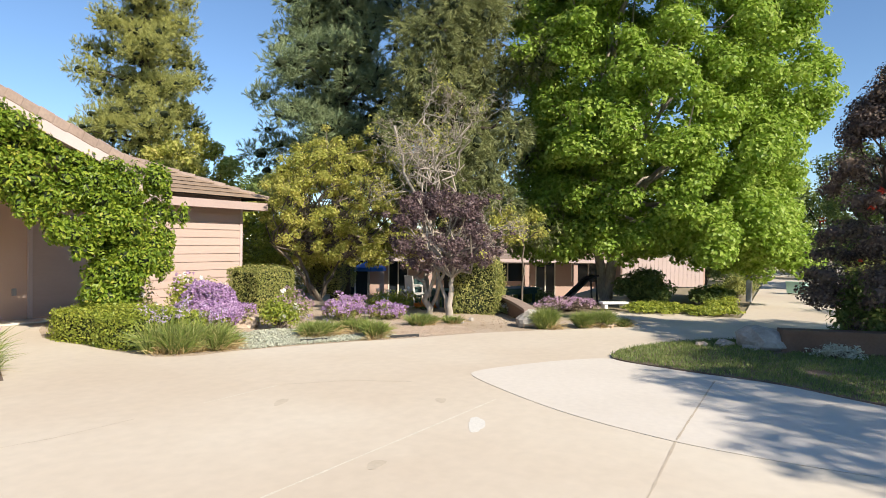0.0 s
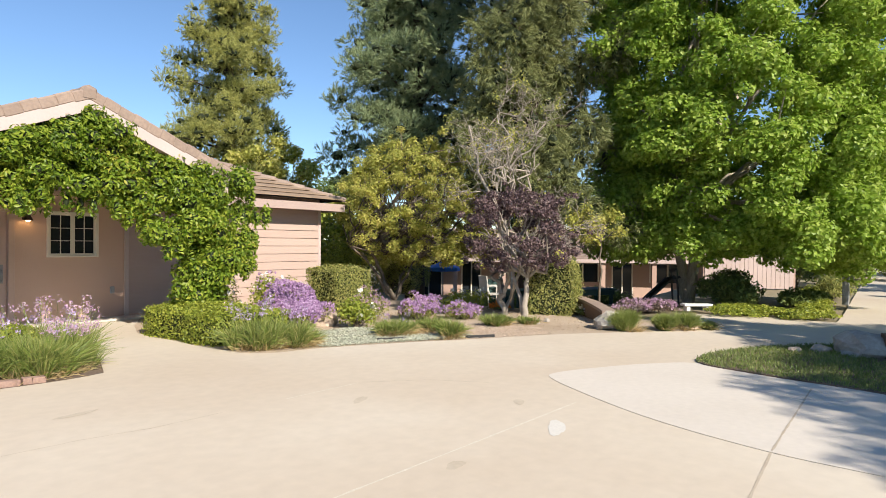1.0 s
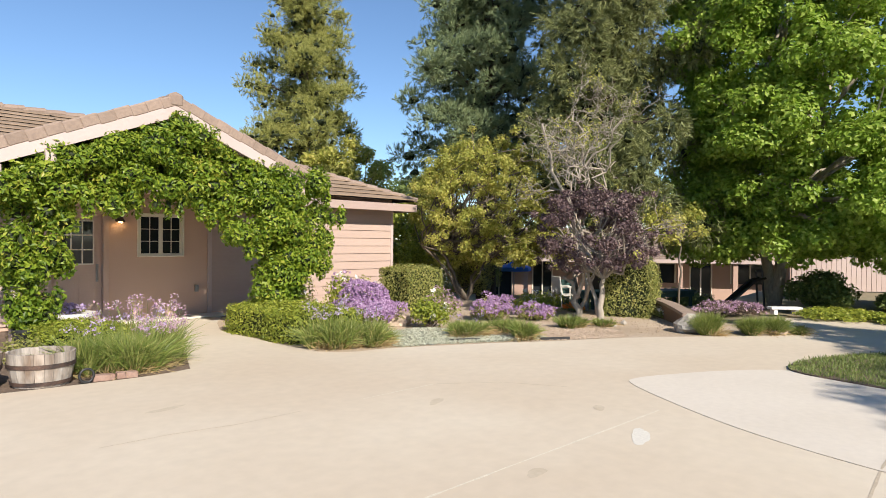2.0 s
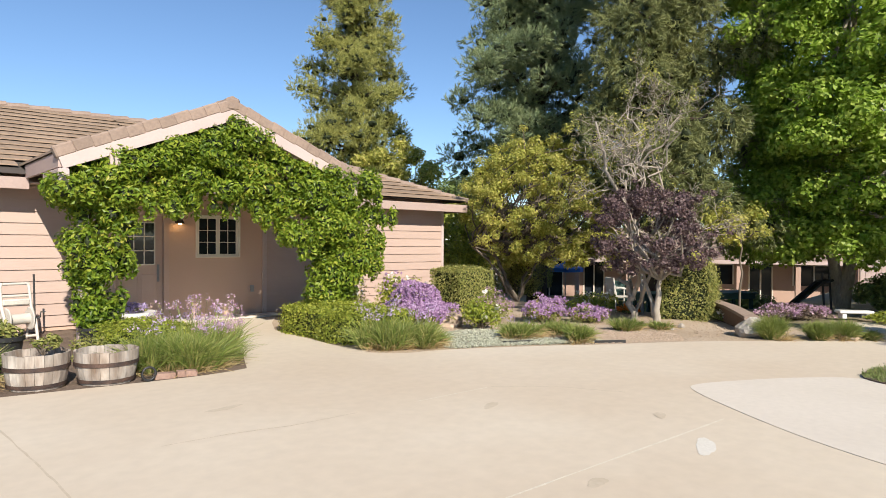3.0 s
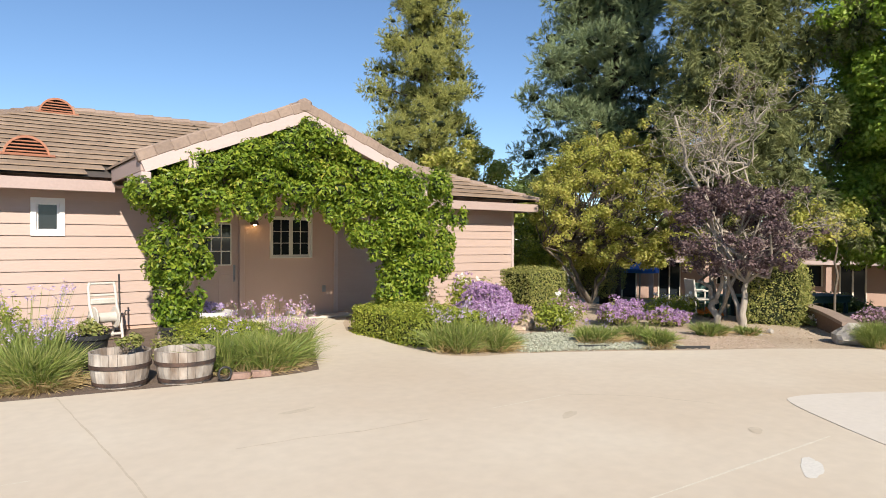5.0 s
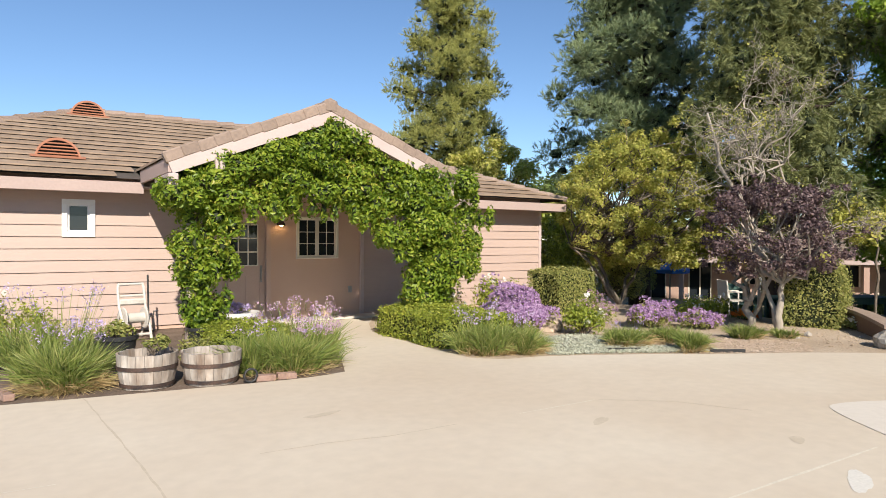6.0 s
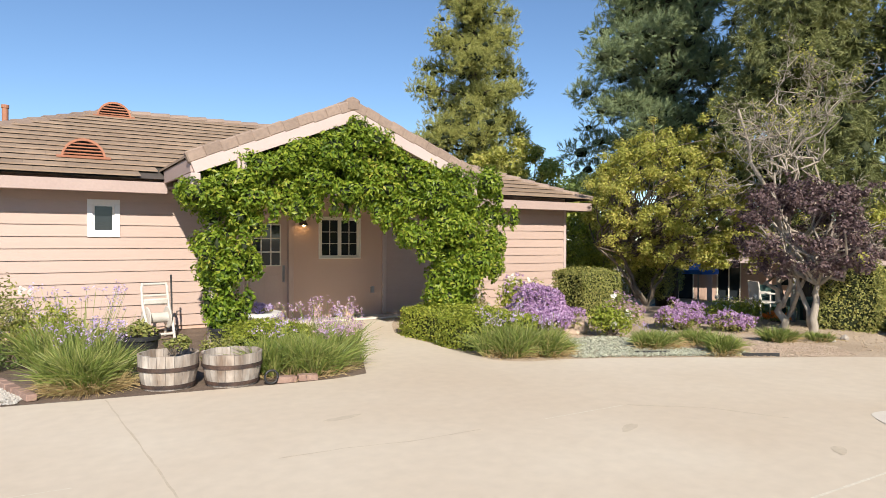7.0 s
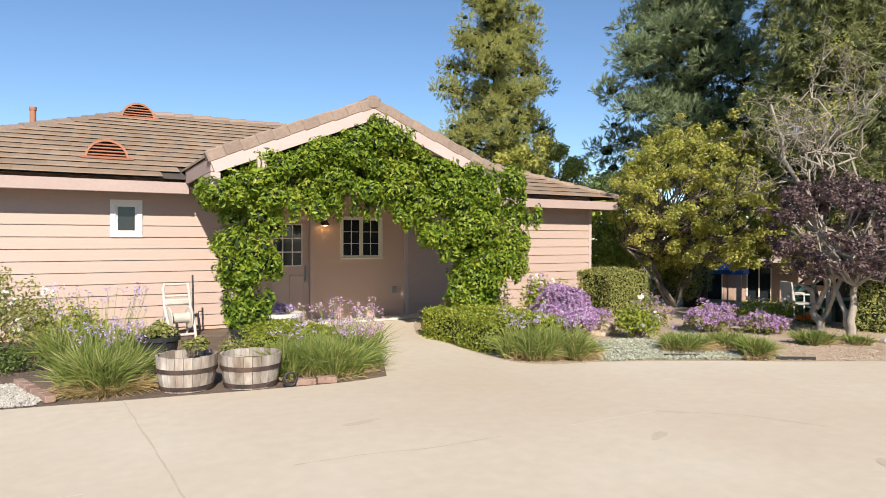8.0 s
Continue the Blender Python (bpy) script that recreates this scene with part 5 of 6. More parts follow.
def barrel(at, rz, label, h=0.42, r0=0.27, r1=0.325):
    """A half wine barrel: staves round a bulging side, two hoops, soil inside."""
    ob = thing("barrel_planter", (at[0], at[1], 0), label, "planter", "half barrels", "", rz)
    n = 22
    rad = lambda z: r0 + (r1 - r0) * math.sin(z / h * math.pi / 2) ** 0.9
    for k in range(n):
        a0, a1 = 2 * math.pi * (k + 0.02) / n, 2 * math.pi * (k + 0.98) / n
        vs = []
        top = h + 0.004 * math.sin(k * 2.3)
        for z in (0.0, h * 0.33, h * 0.66, top):
            for rr in (rad(z), rad(z) - 0.026):
                for a in (a0, a1):
                    vs.append((rr * math.cos(a), rr * math.sin(a), z))
        f = []
        for s in range(3):
            o = s * 4
            f += [[o, o + 1, o + 5, o + 4], [o + 3, o + 2, o + 6, o + 7], [o + 2, o, o + 4, o + 6], [o + 1, o + 3, o + 7, o + 5]]
        f += [[12, 13, 15, 14], [0, 2, 3, 1]]
        raw("stave", np.array(vs), np.array(f), M_WOOD, ob)
    for z, w in ((0.045, 0.04), (0.235, 0.045)):
        v, f = lathe([(rad(z) + 0.002, z - w / 2), (rad(z) + 0.007, z - w / 2), (rad(z + w / 2) + 0.007, z + w / 2), (rad(z + w / 2) + 0.002, z + w / 2)], 44)
        raw("hoop", v, f, M_HOOP, ob, "rusty steel hoop")
    v, f = lathe([(0.001, h - 0.09), (0.16, h - 0.085), (rad(h - 0.1) - 0.024, h - 0.10)], 24)
    raw("soil", v, f, M_MULCH, ob, "dark potting soil")
    return ob


b1 = barrel((1.14, 7.12), 10, "weathered half wine barrel planter with seedlings", 0.385)
b2 = barrel((1.80, 6.95), 47, "weathered half wine barrel planter, empty and stained", 0.37, 0.28, 0.338)
mound("seedling", (1.2, 7.1), (0.20, 0.18, 0.22), 160, 0.07, F_HEDGED, "straggly green seedling in a barrel", None, 0, 0, 201, 0.40, 14, 0.3, "plant")


def pot(at, r, h, material, label):
    ob = thing("flower_pot", at, label, "pot")
    v, f = lathe([(0.001, 0.0), (r * 0.72, 0.0), (r * 0.95, h * 0.86), (r * 1.04, h * 0.87), (r * 1.05, h), (r * 0.95, h), (r * 0.9, h * 0.88), (0.001, h * 0.86)], 24)
    raw("pot", v, f, material, ob, "", False)
    return ob


pot((1.0, 8.45, 0), 0.24, 0.42, M_BLACK, "black plastic flower pot with dry stems")
mound("potted_plant", (1.0, 8.45), (0.22, 0.2, 0.30), 260, 0.07, F_HEDGED, "dry straggly plant in the black pot", None, 0, 0, 202, 0.36, 14, 0.3, "plant")
pot((2.15, 9.0, 0), 0.17, 0.38, M_BLACK, "dark plastic flower pot beside the vine")


def hose_reel(at, rz):
    """A hose reel cart: a frame of two bent side rails, a drum with flanges, wheels and a handle."""
    ob = thing("hose_reel", (at[0], at[1], 0), "white plastic hose reel cart standing by the wall", "hose reel", "", "", rz)
    for x in (-0.21, 0.21):
        v, f = tube([(x, -0.20, 0.02), (x, -0.12, 0.30), (x, 0.05, 0.55), (x * 0.98, 0.12, 0.86), (x * 0.85, 0.13, 0.93)], 0.024, 8)
        raw("side_rail", v, f, M_PVC, ob, "", True)
        v, f = tube([(x, 0.22, 0.02), (x, 0.15, 0.25), (x, 0.02, 0.5)], 0.022, 8)
        raw("rear_leg", v, f, M_PVC, ob, "", True)
        v, f = lathe([(0.03, -0.012), (0.17, -0.012), (0.185, 0.0), (0.17, 0.012), (0.03, 0.012)], 28)
        v = v[:, [2, 0, 1]] + [x * 0.78, -0.02, 0.36]
        raw("drum_flange", v, f, M_PVC, ob)
    v, f = tube([(-0.17, -0.02, 0.36), (0.17, -0.02, 0.36)], 0.085, 18)
    raw("drum", v, f, M_PVC, ob, "", True)
    for z, y in ((0.91, 0.13), (0.72, 0.095), (0.10, -0.18)):
        v, f = tube([(-0.21, y, z), (0.21, y, z)], 0.022, 8)
        raw("cross_bar", v, f, M_PVC, ob, "", True)
    part("tray", box_bm((0.40, 0.10, 0.10), (0, 0.09, 0.62), 0.02), M_PVC, ob)
    v, f = tube([(0.25, 0.02, 0.30), (0.26, 0.06, 0.70), (0.26, 0.08, 1.06)], 0.016, 8)
    raw("lever", v, f, M_BLACK, ob, "black metal rod", True)
    v, f = tube([(0.22, -0.02, 0.36), (0.31, -0.02, 0.36), (0.31, -0.05, 0.45), (0.38, -0.05, 0.45)], 0.012, 8)
    raw("crank", v, f, M_BLACK, ob, "", True)


hose_reel((1.55, 10.9), 12)


def white_tub(at):
    ob = thing("white_planter", at, "white footed planter bowl with blue flowers by the door", "planter")
    v, f = lathe([(0.001, 0), (0.20, 0), (0.18, 0.04), (0.14, 0.18), (0.22, 0.28), (0.33, 0.36), (0.35, 0.43), (0.325, 0.43), (0.001, 0.40)], 26)
    raw("bowl", v, f, M_WHITE, ob)
    mound("flowers", (at[0], at[1]), (0.24, 0.2, 0.14), 250, 0.05, F_HEDGED, "blue flowers in a white bowl", F_LILAC, 60, 0.06, 203, 0.40, 12, 0.3, "flowers")


white_tub((3.08, 10.25, 0))


def ring(centre, r, thick, n=24, tilt=0.0):
    a = np.linspace(0, 2 * np.pi, n + 1)
    return tube(np.c_[centre[0] + r * np.cos(a), centre[1] + r * np.sin(a) * math.sin(tilt) , centre[2] + r * np.sin(a) * math.cos(tilt)], thick, 6)


v, f = ring((2.16, 6.63, 0.085), 0.075, 0.014)
tagged(raw("hose_loop", v, f, M_BLACK, None, "", True), "short loop of dark garden hose", "hose")


def boulder(name, at, size, material, label, seed):
    rng = np.random.default_rng(seed)
    bm = bmesh.new()
    bmesh.ops.create_icosphere(bm, subdivisions=3, radius=1.0)
    off = Vector(rng.uniform(-50, 50, 3))
    for v in bm.verts:
        d = v.co.normalized()
        k = 1 + 0.32 * noise.noise(d * 1.3 + off) + 0.14 * noise.noise(d * 3.4 + off) + 0.05 * noise.noise(d * 8 + off)
        v.co = Vector((d.x * size[0], d.y * size[1], max(d.z, -0.35) * size[2])) * k
    ob = part(name, bm, material)
    ob.location = (at[0], at[1], 0.30 * size[2])
    tagged(ob, label, "rock")


boulder("boulder", (8.1, 7.95), (0.24, 0.2, 0.2), M_ROCKP, "pinkish sandstone boulder in the flower bed", 1)
boulder("boulder", (11.4, 3.62), (0.32, 0.27, 0.26), M_ROCK, "pale grey boulder at the end of the low wall", 2)
boulder("boulder", (12.2, 2.35), (0.15, 0.12, 0.13), M_ROCKP, "small tan rock between the grass tufts", 3)
boulder("boulder", (10.95, -0.5), (0.42, 0.40, 0.27), M_ROCK, "large smooth boulder in tree shade", 4)
boulder("boulder", (10.9, 0.05), (0.2, 0.14, 0.09), M_ROCKP, "flat tan rock at the lawn's edge", 5)
boulder("boulder", (10.6, 0.35), (0.12, 0.1, 0.07), M_ROCKP, "flat tan rock at the lawn's edge", 6)
boulder("boulder", (11.15, -1.55), (0.22, 0.16, 0.14), M_ROCK, "rough grey rock in the shade", 7)
boulder("stone", (11.02, 5.0), (0.08, 0.06, 0.07), M_ROCK, "small white stone at the tree's foot", 8)
boulder("stone", (11.5, 5.02), (0.07, 0.06, 0.06), M_ROCK, "small white stone at the tree's foot", 9)

for k, (x, y, a) in enumerate(((-0.19, 7.22, 104), (-0.26, 7.46, 108), (-0.34, 7.70, 104), (-0.41, 7.94, 107), (-0.48, 8.18, 105), (2.35, 6.68, -6), (2.6, 6.66, -6))):
    ob = part("edging_brick", box_bm((0.23, 0.10, 0.07), (0, 0, 0.03), 0.006), M_BRICK)
    ob.matrix_world = pose(x, y, 0.0, 3, 2, a)
    tagged(ob, "reddish edging brick set in the soil", "brick", "edging bricks")
for x, y, a, ln in ((8.75, 4.82, -32, 0.55), (7.55, 5.75, -30, 0.5)):
    ob = part("edging_strip", box_bm((ln, 0.02, 0.05), (0, 0, 0.02), 0.003), M_BLACK)
    ob.matrix_world = pose(x, y, 0, 4, 0, a)
    tagged(ob, "bent black garden edging strip", "edging", "garden edging")


# ---- on the house ----
def roof_vent(x, y, w=0.70, h=0.36):
    """A half-round louvred dormer vent that stands on the roof slope."""
    z = EAVE_Z + PITCH * (y - EAVE_Y) + 0.03
    ob = new("roof_vent")
    ob.parent = roof
    ob.location = (x, y, z)
    n = 18
    a = np.linspace(0, np.pi, n + 1)
    arc = np.c_[-np.cos(a) * w / 2, np.zeros(n + 1), np.sin(a) * h]
    deep = arc + np.array([0, 1, 0]) * (np.sin(a) * h / PITCH * 0.92)[:, None] + [0, 0.02, 0]
    inner = arc * [0.9, 1, 0.88] + [0, 0.0, 0]
    inner2 = inner + [0, 0.05, 0]
    v = np.concatenate([arc, deep, inner, inner2])
    i = np.arange(n)[:, None]
    m = n + 1
    f = np.concatenate([i + [0, 1, m + 1, m], i + [0, 2 * m, 2 * m + 1, 1], i + [2 * m, 3 * m, 3 * m + 1, 2 * m + 1]])
    raw("hood", v, f, M_TERRA, ob, "terracotta half-round hood")
    pts = [tuple(p) for p in inner2]
    bm = bmesh.new()
    bm.faces.new([bm.verts.new(p) for p in pts])
    part("backing", bm, M_DARK, ob)
    for k in range(5):
        zz = h * 0.88 * (k + 0.45) / 5.4
        half = w / 2 * 0.9 * math.sqrt(max(0.0, 1 - (zz / (h * 0.88)) ** 2))
        part("louvre", box_bm((2 * half, 0.034, 0.012), m=Matrix.Translation((0, 0.015, zz)) @ Matrix.Rotation(radians(35), 4, "X")), M_TERRA, ob)
    part("flashing", box_bm((w + 0.14, 0.12, 0.012), m=Matrix.Translation((0, -0.02, 0.03)) @ Matrix.Rotation(math.atan(PITCH), 4, "X")), M_TERRA, ob)


roof_vent(0.565, 12.28)
roof_vent(1.33, 15.58)
v, f = lathe([(0.07, 0), (0.07, 0.62), (0.085, 0.62), (0.085, 0.70), (0.001, 0.70)], 14, (-0.82, 18.6, 4.26))
raw("flue_pipe", v, f, M_TERRA, house, "terracotta flue pipe behind the ridge")

lamp = new("wall_lamp")
lamp.parent = house
lamp.location = (4.40, W - 0.01, 2.02)
part("lamp_bracket", box_bm((0.07, 0.05, 0.16), (0, -0.02, 0.02), 0.008), M_HOOP, lamp)
m_bulb, n_b, l_b, p_b = shader("lit bulb")
p_b.inputs["Emission Color"].default_value = (1.0, 0.62, 0.25, 1)
p_b.inputs["Emission Strength"].default_value = 14.0
bm = bmesh.new()
bmesh.ops.create_uvsphere(bm, u_segments=14, v_segments=10, radius=0.042, matrix=Matrix.Translation((0.02, -0.13, -0.05)))
part("bulb", bm, m_bulb, lamp, "glowing warm bulb", True)
v, f = tube([(0, -0.03, 0.05), (0.01, -0.10, 0.09), (0.02, -0.13, 0.03)], 0.009, 6)
raw("lamp_arm", v, f, M_HOOP, lamp, "", True)
v, f = lathe([(0.03, 0.04), (0.05, 0.0), (0.085, -0.07)], 16, (0.02, -0.13, 0.0))
raw("lamp_shade", v, f, M_HOOP, lamp)
part("wall_socket", span(5.96, 6.04, W - 0.035, W - 0.003, 0.52, 0.66, 0.005), M_GREY, house)


# ---- garden beyond: low walls, seats, play and pool things ----
def curved_wall(name, pts, h, thick, material, cap, label):
    line = np.array(smooth_line(pts, 8))
    t = unit(np.gradient(line, axis=0))
    nrm = np.c_[-t[:, 1], t[:, 0]]
    a, b = line + nrm * thick / 2, line - nrm * thick / 2
    hs = np.broadcast_to(h, (len(line),)) if np.ndim(h) == 0 else np.interp(np.linspace(0, 1, len(line)), np.linspace(0, 1, len(h)), h)

    def prism(lo, hi, grow):
        a2, b2 = a + nrm * grow, b - nrm * grow
        v = np.concatenate([np.c_[a2, lo], np.c_[b2, lo], np.c_[b2, hi], np.c_[a2, hi]])
        m = len(line)
        i = np.arange(m - 1)[:, None]
        f = np.concatenate([i + [k * m, k * m + 1, ((k + 1) % 4) * m + 1, ((k + 1) % 4) * m] for k in range(4)] + [np.array([[0, m, 2 * m, 3 * m], [4 * m - 1, 3 * m - 1, 2 * m - 1, m - 1]])])
        return v, f

    ob = thing(name, (0, 0, 0), label, "wall", "", "structure")
    v, f = prism(hs * 0 - 0.08, hs, 0)
    raw("wall_body", v, f, material, ob)
    v, f = prism(hs, hs + 0.06, 0.025)
    raw("wall_cap", v, f, cap, ob)


curved_wall("low_wall", [(15.2, 6.9), (14.1, 5.8), (13.0, 4.75), (11.9, 3.85)], [0.32, 0.32, 0.30, 0.22], 0.22, M_BROWNWALL, M_RIDGE, "low curved brown rendered garden wall")
curved_wall("planter_wall", [(10.75, -0.75), (11.0, -1.6), (11.3, -2.6), (12.0, -4.5)], 0.30, 0.25, M_BROWNWALL, M_BROWNWALL, "dark brown low planter wall in the shade")


def umbrella(at):
    ob = thing("patio_umbrella", at, "open blue canvas patio umbrella on a pole", "umbrella")
    v, f = tube([(0, 0, 0), (0, 0, 2.2)], 0.025, 8)
    raw("pole", v, f, M_GREY, ob, "", True)
    n = 8
    a = np.arange(n) * 2 * np.pi / n
    v = np.concatenate([[[0, 0, 2.22]], np.c_[0.66 * np.cos(a), 0.66 * np.sin(a), 1.98 + 0 * a], np.c_[0.66 * np.cos(a), 0.66 * np.sin(a), 1.84 + 0 * a], [[0, 0, 2.18]]])
    i = np.arange(n)
    f = [np.stack([0 * i, 1 + i, 1 + (i + 1) % n], -1), np.stack([0 * i + 2 * n + 1, 1 + (i + 1) % n, 1 + i], -1)]
    q = np.stack([1 + i, 1 + n + i, 1 + n + (i + 1) % n, 1 + (i + 1) % n], -1)
    raw("canopy", v, f + [q], M_BLUE, ob)
    for k in range(n):
        v, f = tube([(0, 0, 2.17), (0.64 * math.cos(a[k]), 0.64 * math.sin(a[k]), 1.97)], 0.01, 5)
        raw("rib", v, f, M_GREY, ob)
    v, f = lathe([(0.001, 0), (0.28, 0), (0.26, 0.07), (0.04, 0.10), (0.04, 0.25)], 18)
    raw("base", v, f, M_BLACK, ob)


umbrella((19.25, 13.65, float(ground_z(19.25, 13.65))))


def chair(at, rz, material, label):
    ob = thing("garden_chair", at, label, "chair", "garden chairs", "", rz)
    for x in (-0.22, 0.22):
        for y, top in ((-0.22, 0.62), (0.22, 0.9)):
            v, f = tube([(x, y, 0), (x, y + (0.08 if top > 0.7 else 0), top)], 0.018, 7)
            raw("leg", v, f, material, ob)
        v, f = tube([(x, -0.22, 0.62), (x, 0.24, 0.64)], 0.02, 7)
        raw("armrest", v, f, material, ob)
    part("seat", box_bm((0.46, 0.46, 0.03), (0, 0, 0.42), 0.01), material, ob)
    part("backrest", box_bm((0.46, 0.025, 0.46), m=Matrix.Translation((0, 0.26, 0.67)) @ Matrix.Rotation(radians(-10), 4, "X")), material, ob)


chair((13.9, 7.9, float(ground_z(13.9, 7.9))), 60, M_PVC, "white plastic garden chair under the trees")
chair((14.9, 8.3, float(ground_z(14.9, 8.3))), -30, M_DKGREEN, "dark green garden chair under the trees")


def table(at, size, h, material, label, rz=0):
    ob = thing("garden_table", at, label, "table", "", "", rz)
    part("tabletop", box_bm((size[0], size[1], 0.05), (0, 0, h), 0.01), material, ob)
    part("apron", box_bm((size[0] - 0.1, size[1] - 0.1, 0.12), (0, 0, h - 0.09)), material, ob)
    for x in (-1, 1):
        for y in (-1, 1):
            part("leg", box_bm((0.07, 0.07, h - 0.1), (x * (size[0] / 2 - 0.12), y * (size[1] / 2 - 0.12), (h - 0.1) / 2)), material, ob)


table((19.1, 14.6, float(ground_z(19.1, 14.6))), (2.7, 1.5), 0.62, M_DKGREEN, "dark green games table under the pines", 30)
table((14.4, 7.0, float(ground_z(14.4, 7.0))), (1.5, 0.8), 0.5, M_DKGREEN, "dark green bench table under the trees", -25)
table((17.2, 6.9, float(ground_z(17.2, 6.9))), (1.8, 0.9), 0.55, M_DKGREEN, "dark green picnic table by the far house", -25)
v, f = tube([(13.15, 6.85, 0), (13.15, 6.85, 1.35)], 0.05, 10)
tagged(raw("grey_post", v, f, M_GREY, None, "", True), "plain grey metal post under the trees", "post")


def hoop(at):
    ob = thing("basketball_hoop", at, "grey basketball hoop with a see-through backboard frame", "basketball hoop")
    v, f = tube([(0, 0, 0), (0, 0, 3.4)], 0.05, 10)
    raw("pole", v, f, M_GREY, ob, "", True)
    v, f = joined([tube([(0, 0, 3.35), (-0.5, 0.75, 3.4)], 0.03, 8), tube([(-0.45, 0.1, 3.4), (-0.6, 1.2, 3.4)], 0.025, 8), tube([(-0.45, 0.1, 2.35), (-0.6, 1.2, 2.35)], 0.025, 8),
                   tube([(-0.45, 0.1, 2.35), (-0.45, 0.1, 3.4)], 0.025, 8), tube([(-0.6, 1.2, 2.35), (-0.6, 1.2, 3.4)], 0.025, 8)])
    raw("backboard_frame", v, f, M_GREY, ob, "", True)
    v, f = ring((-0.8, 0.6, 2.45), 0.22, 0.012, 20, math.pi / 2)
    raw("rim", v, f, M_TERRA, ob, "", True)


hoop((16.6, 6.9, float(ground_z(16.6, 6.9))))


def slide(at, rz):
    ob = thing("play_slide", at, "black plastic play slide with a red step", "slide", "", "", rz)
    for y in (-0.2, 0.2):
        v, f = tube([(0, y, 0.05), (0.5, y, 0.12), (1.5, y, 0.95), (1.9, y, 1.05)], 0.05, 7)
        raw("side_rail", v, f, M_BLACK, ob, "", True)
        v, f = tube([(1.85, y, 0), (1.75, y, 1.3)], 0.04, 7)
        raw("post", v, f, M_BLACK, ob, "", True)
    bm = bmesh.new()
    rows = [[bm.verts.new((x, y, z)) for y in (-0.2, 0.2)] for x, z in ((0, 0.06), (0.5, 0.1), (1.5, 0.92), (1.9, 1.02))]
    for a, b in zip(rows, rows[1:]):
        bm.faces.new([a[0], a[1], b[1], b[0]])
    bmesh.ops.solidify(bm, geom=list(bm.faces), thickness=0.03)
    part("chute", bm, M_BLACK, ob)
    part("step", box_bm((0.2, 0.38, 0.1), (1.2, 0, 0.05), 0.02), M_TERRA, ob, "red plastic step")
    ob.scale = (0.7, 0.7, 0.7)


slide((16.7, 5.2, 0), -40)


def bench(at, rz):
    ob = thing("stone_bench", at, "low white stone garden bench beside the drive", "bench", "", "", rz)
    part("seat", box_bm((0.70, 0.28, 0.06), (0, 0, 0.15), 0.012), M_WHITE, ob)
    for x in (-0.24, 0.24):
        part("leg", box_bm((0.09, 0.22, 0.12), (x, 0, 0.06), 0.01), M_WHITE, ob)


bench((15.9, 3.3, 0), -50)


def skip(at, rz):
    ob = thing("waste_skip", at, "mint green waste container beside the road", "container", "", "", rz)
    ob.scale = (0.55, 0.55, 0.45)
    bm = bmesh.new()
    lo = [bm.verts.new(p) for p in ((-0.5, -0.4, 0.1), (0.5, -0.4, 0.1), (0.5, 0.4, 0.1), (-0.5, 0.4, 0.1))]
    hi = [bm.verts.new(p) for p in ((-0.55, -0.5, 0.75), (0.55, -0.5, 0.75), (0.55, 0.5, 0.95), (-0.55, 0.5, 0.95))]
    bm.faces.new(lo[::-1])
    bm.faces.new(hi)
    for k in range(4):
        bm.faces.new([lo[k], lo[(k + 1) % 4], hi[(k + 1) % 4], hi[k]])
    part("bin", bm, M_MINT, ob)
    part("lid", box_bm((1.14, 1.06, 0.04), m=Matrix.Translation((0, 0, 0.87)) @ Matrix.Rotation(radians(11.3), 4, "X")), M_MINT, ob)
    for x in (-0.4, 0.4):
        for y in (-0.3, 0.3):
            part("foot", box_bm((0.1, 0.1, 0.1), (x, y, 0.05)), M_BLACK, ob)


skip((24.7, -0.44, 0), 80)
ob = part("road_post", box_bm((0.16, 0.16, 0.78), (0, 0, 0.39), 0.012), M_GREY)
ob.location = (20.3, 0.62, 0)
tagged(ob, "square grey post at the road's edge", "post")


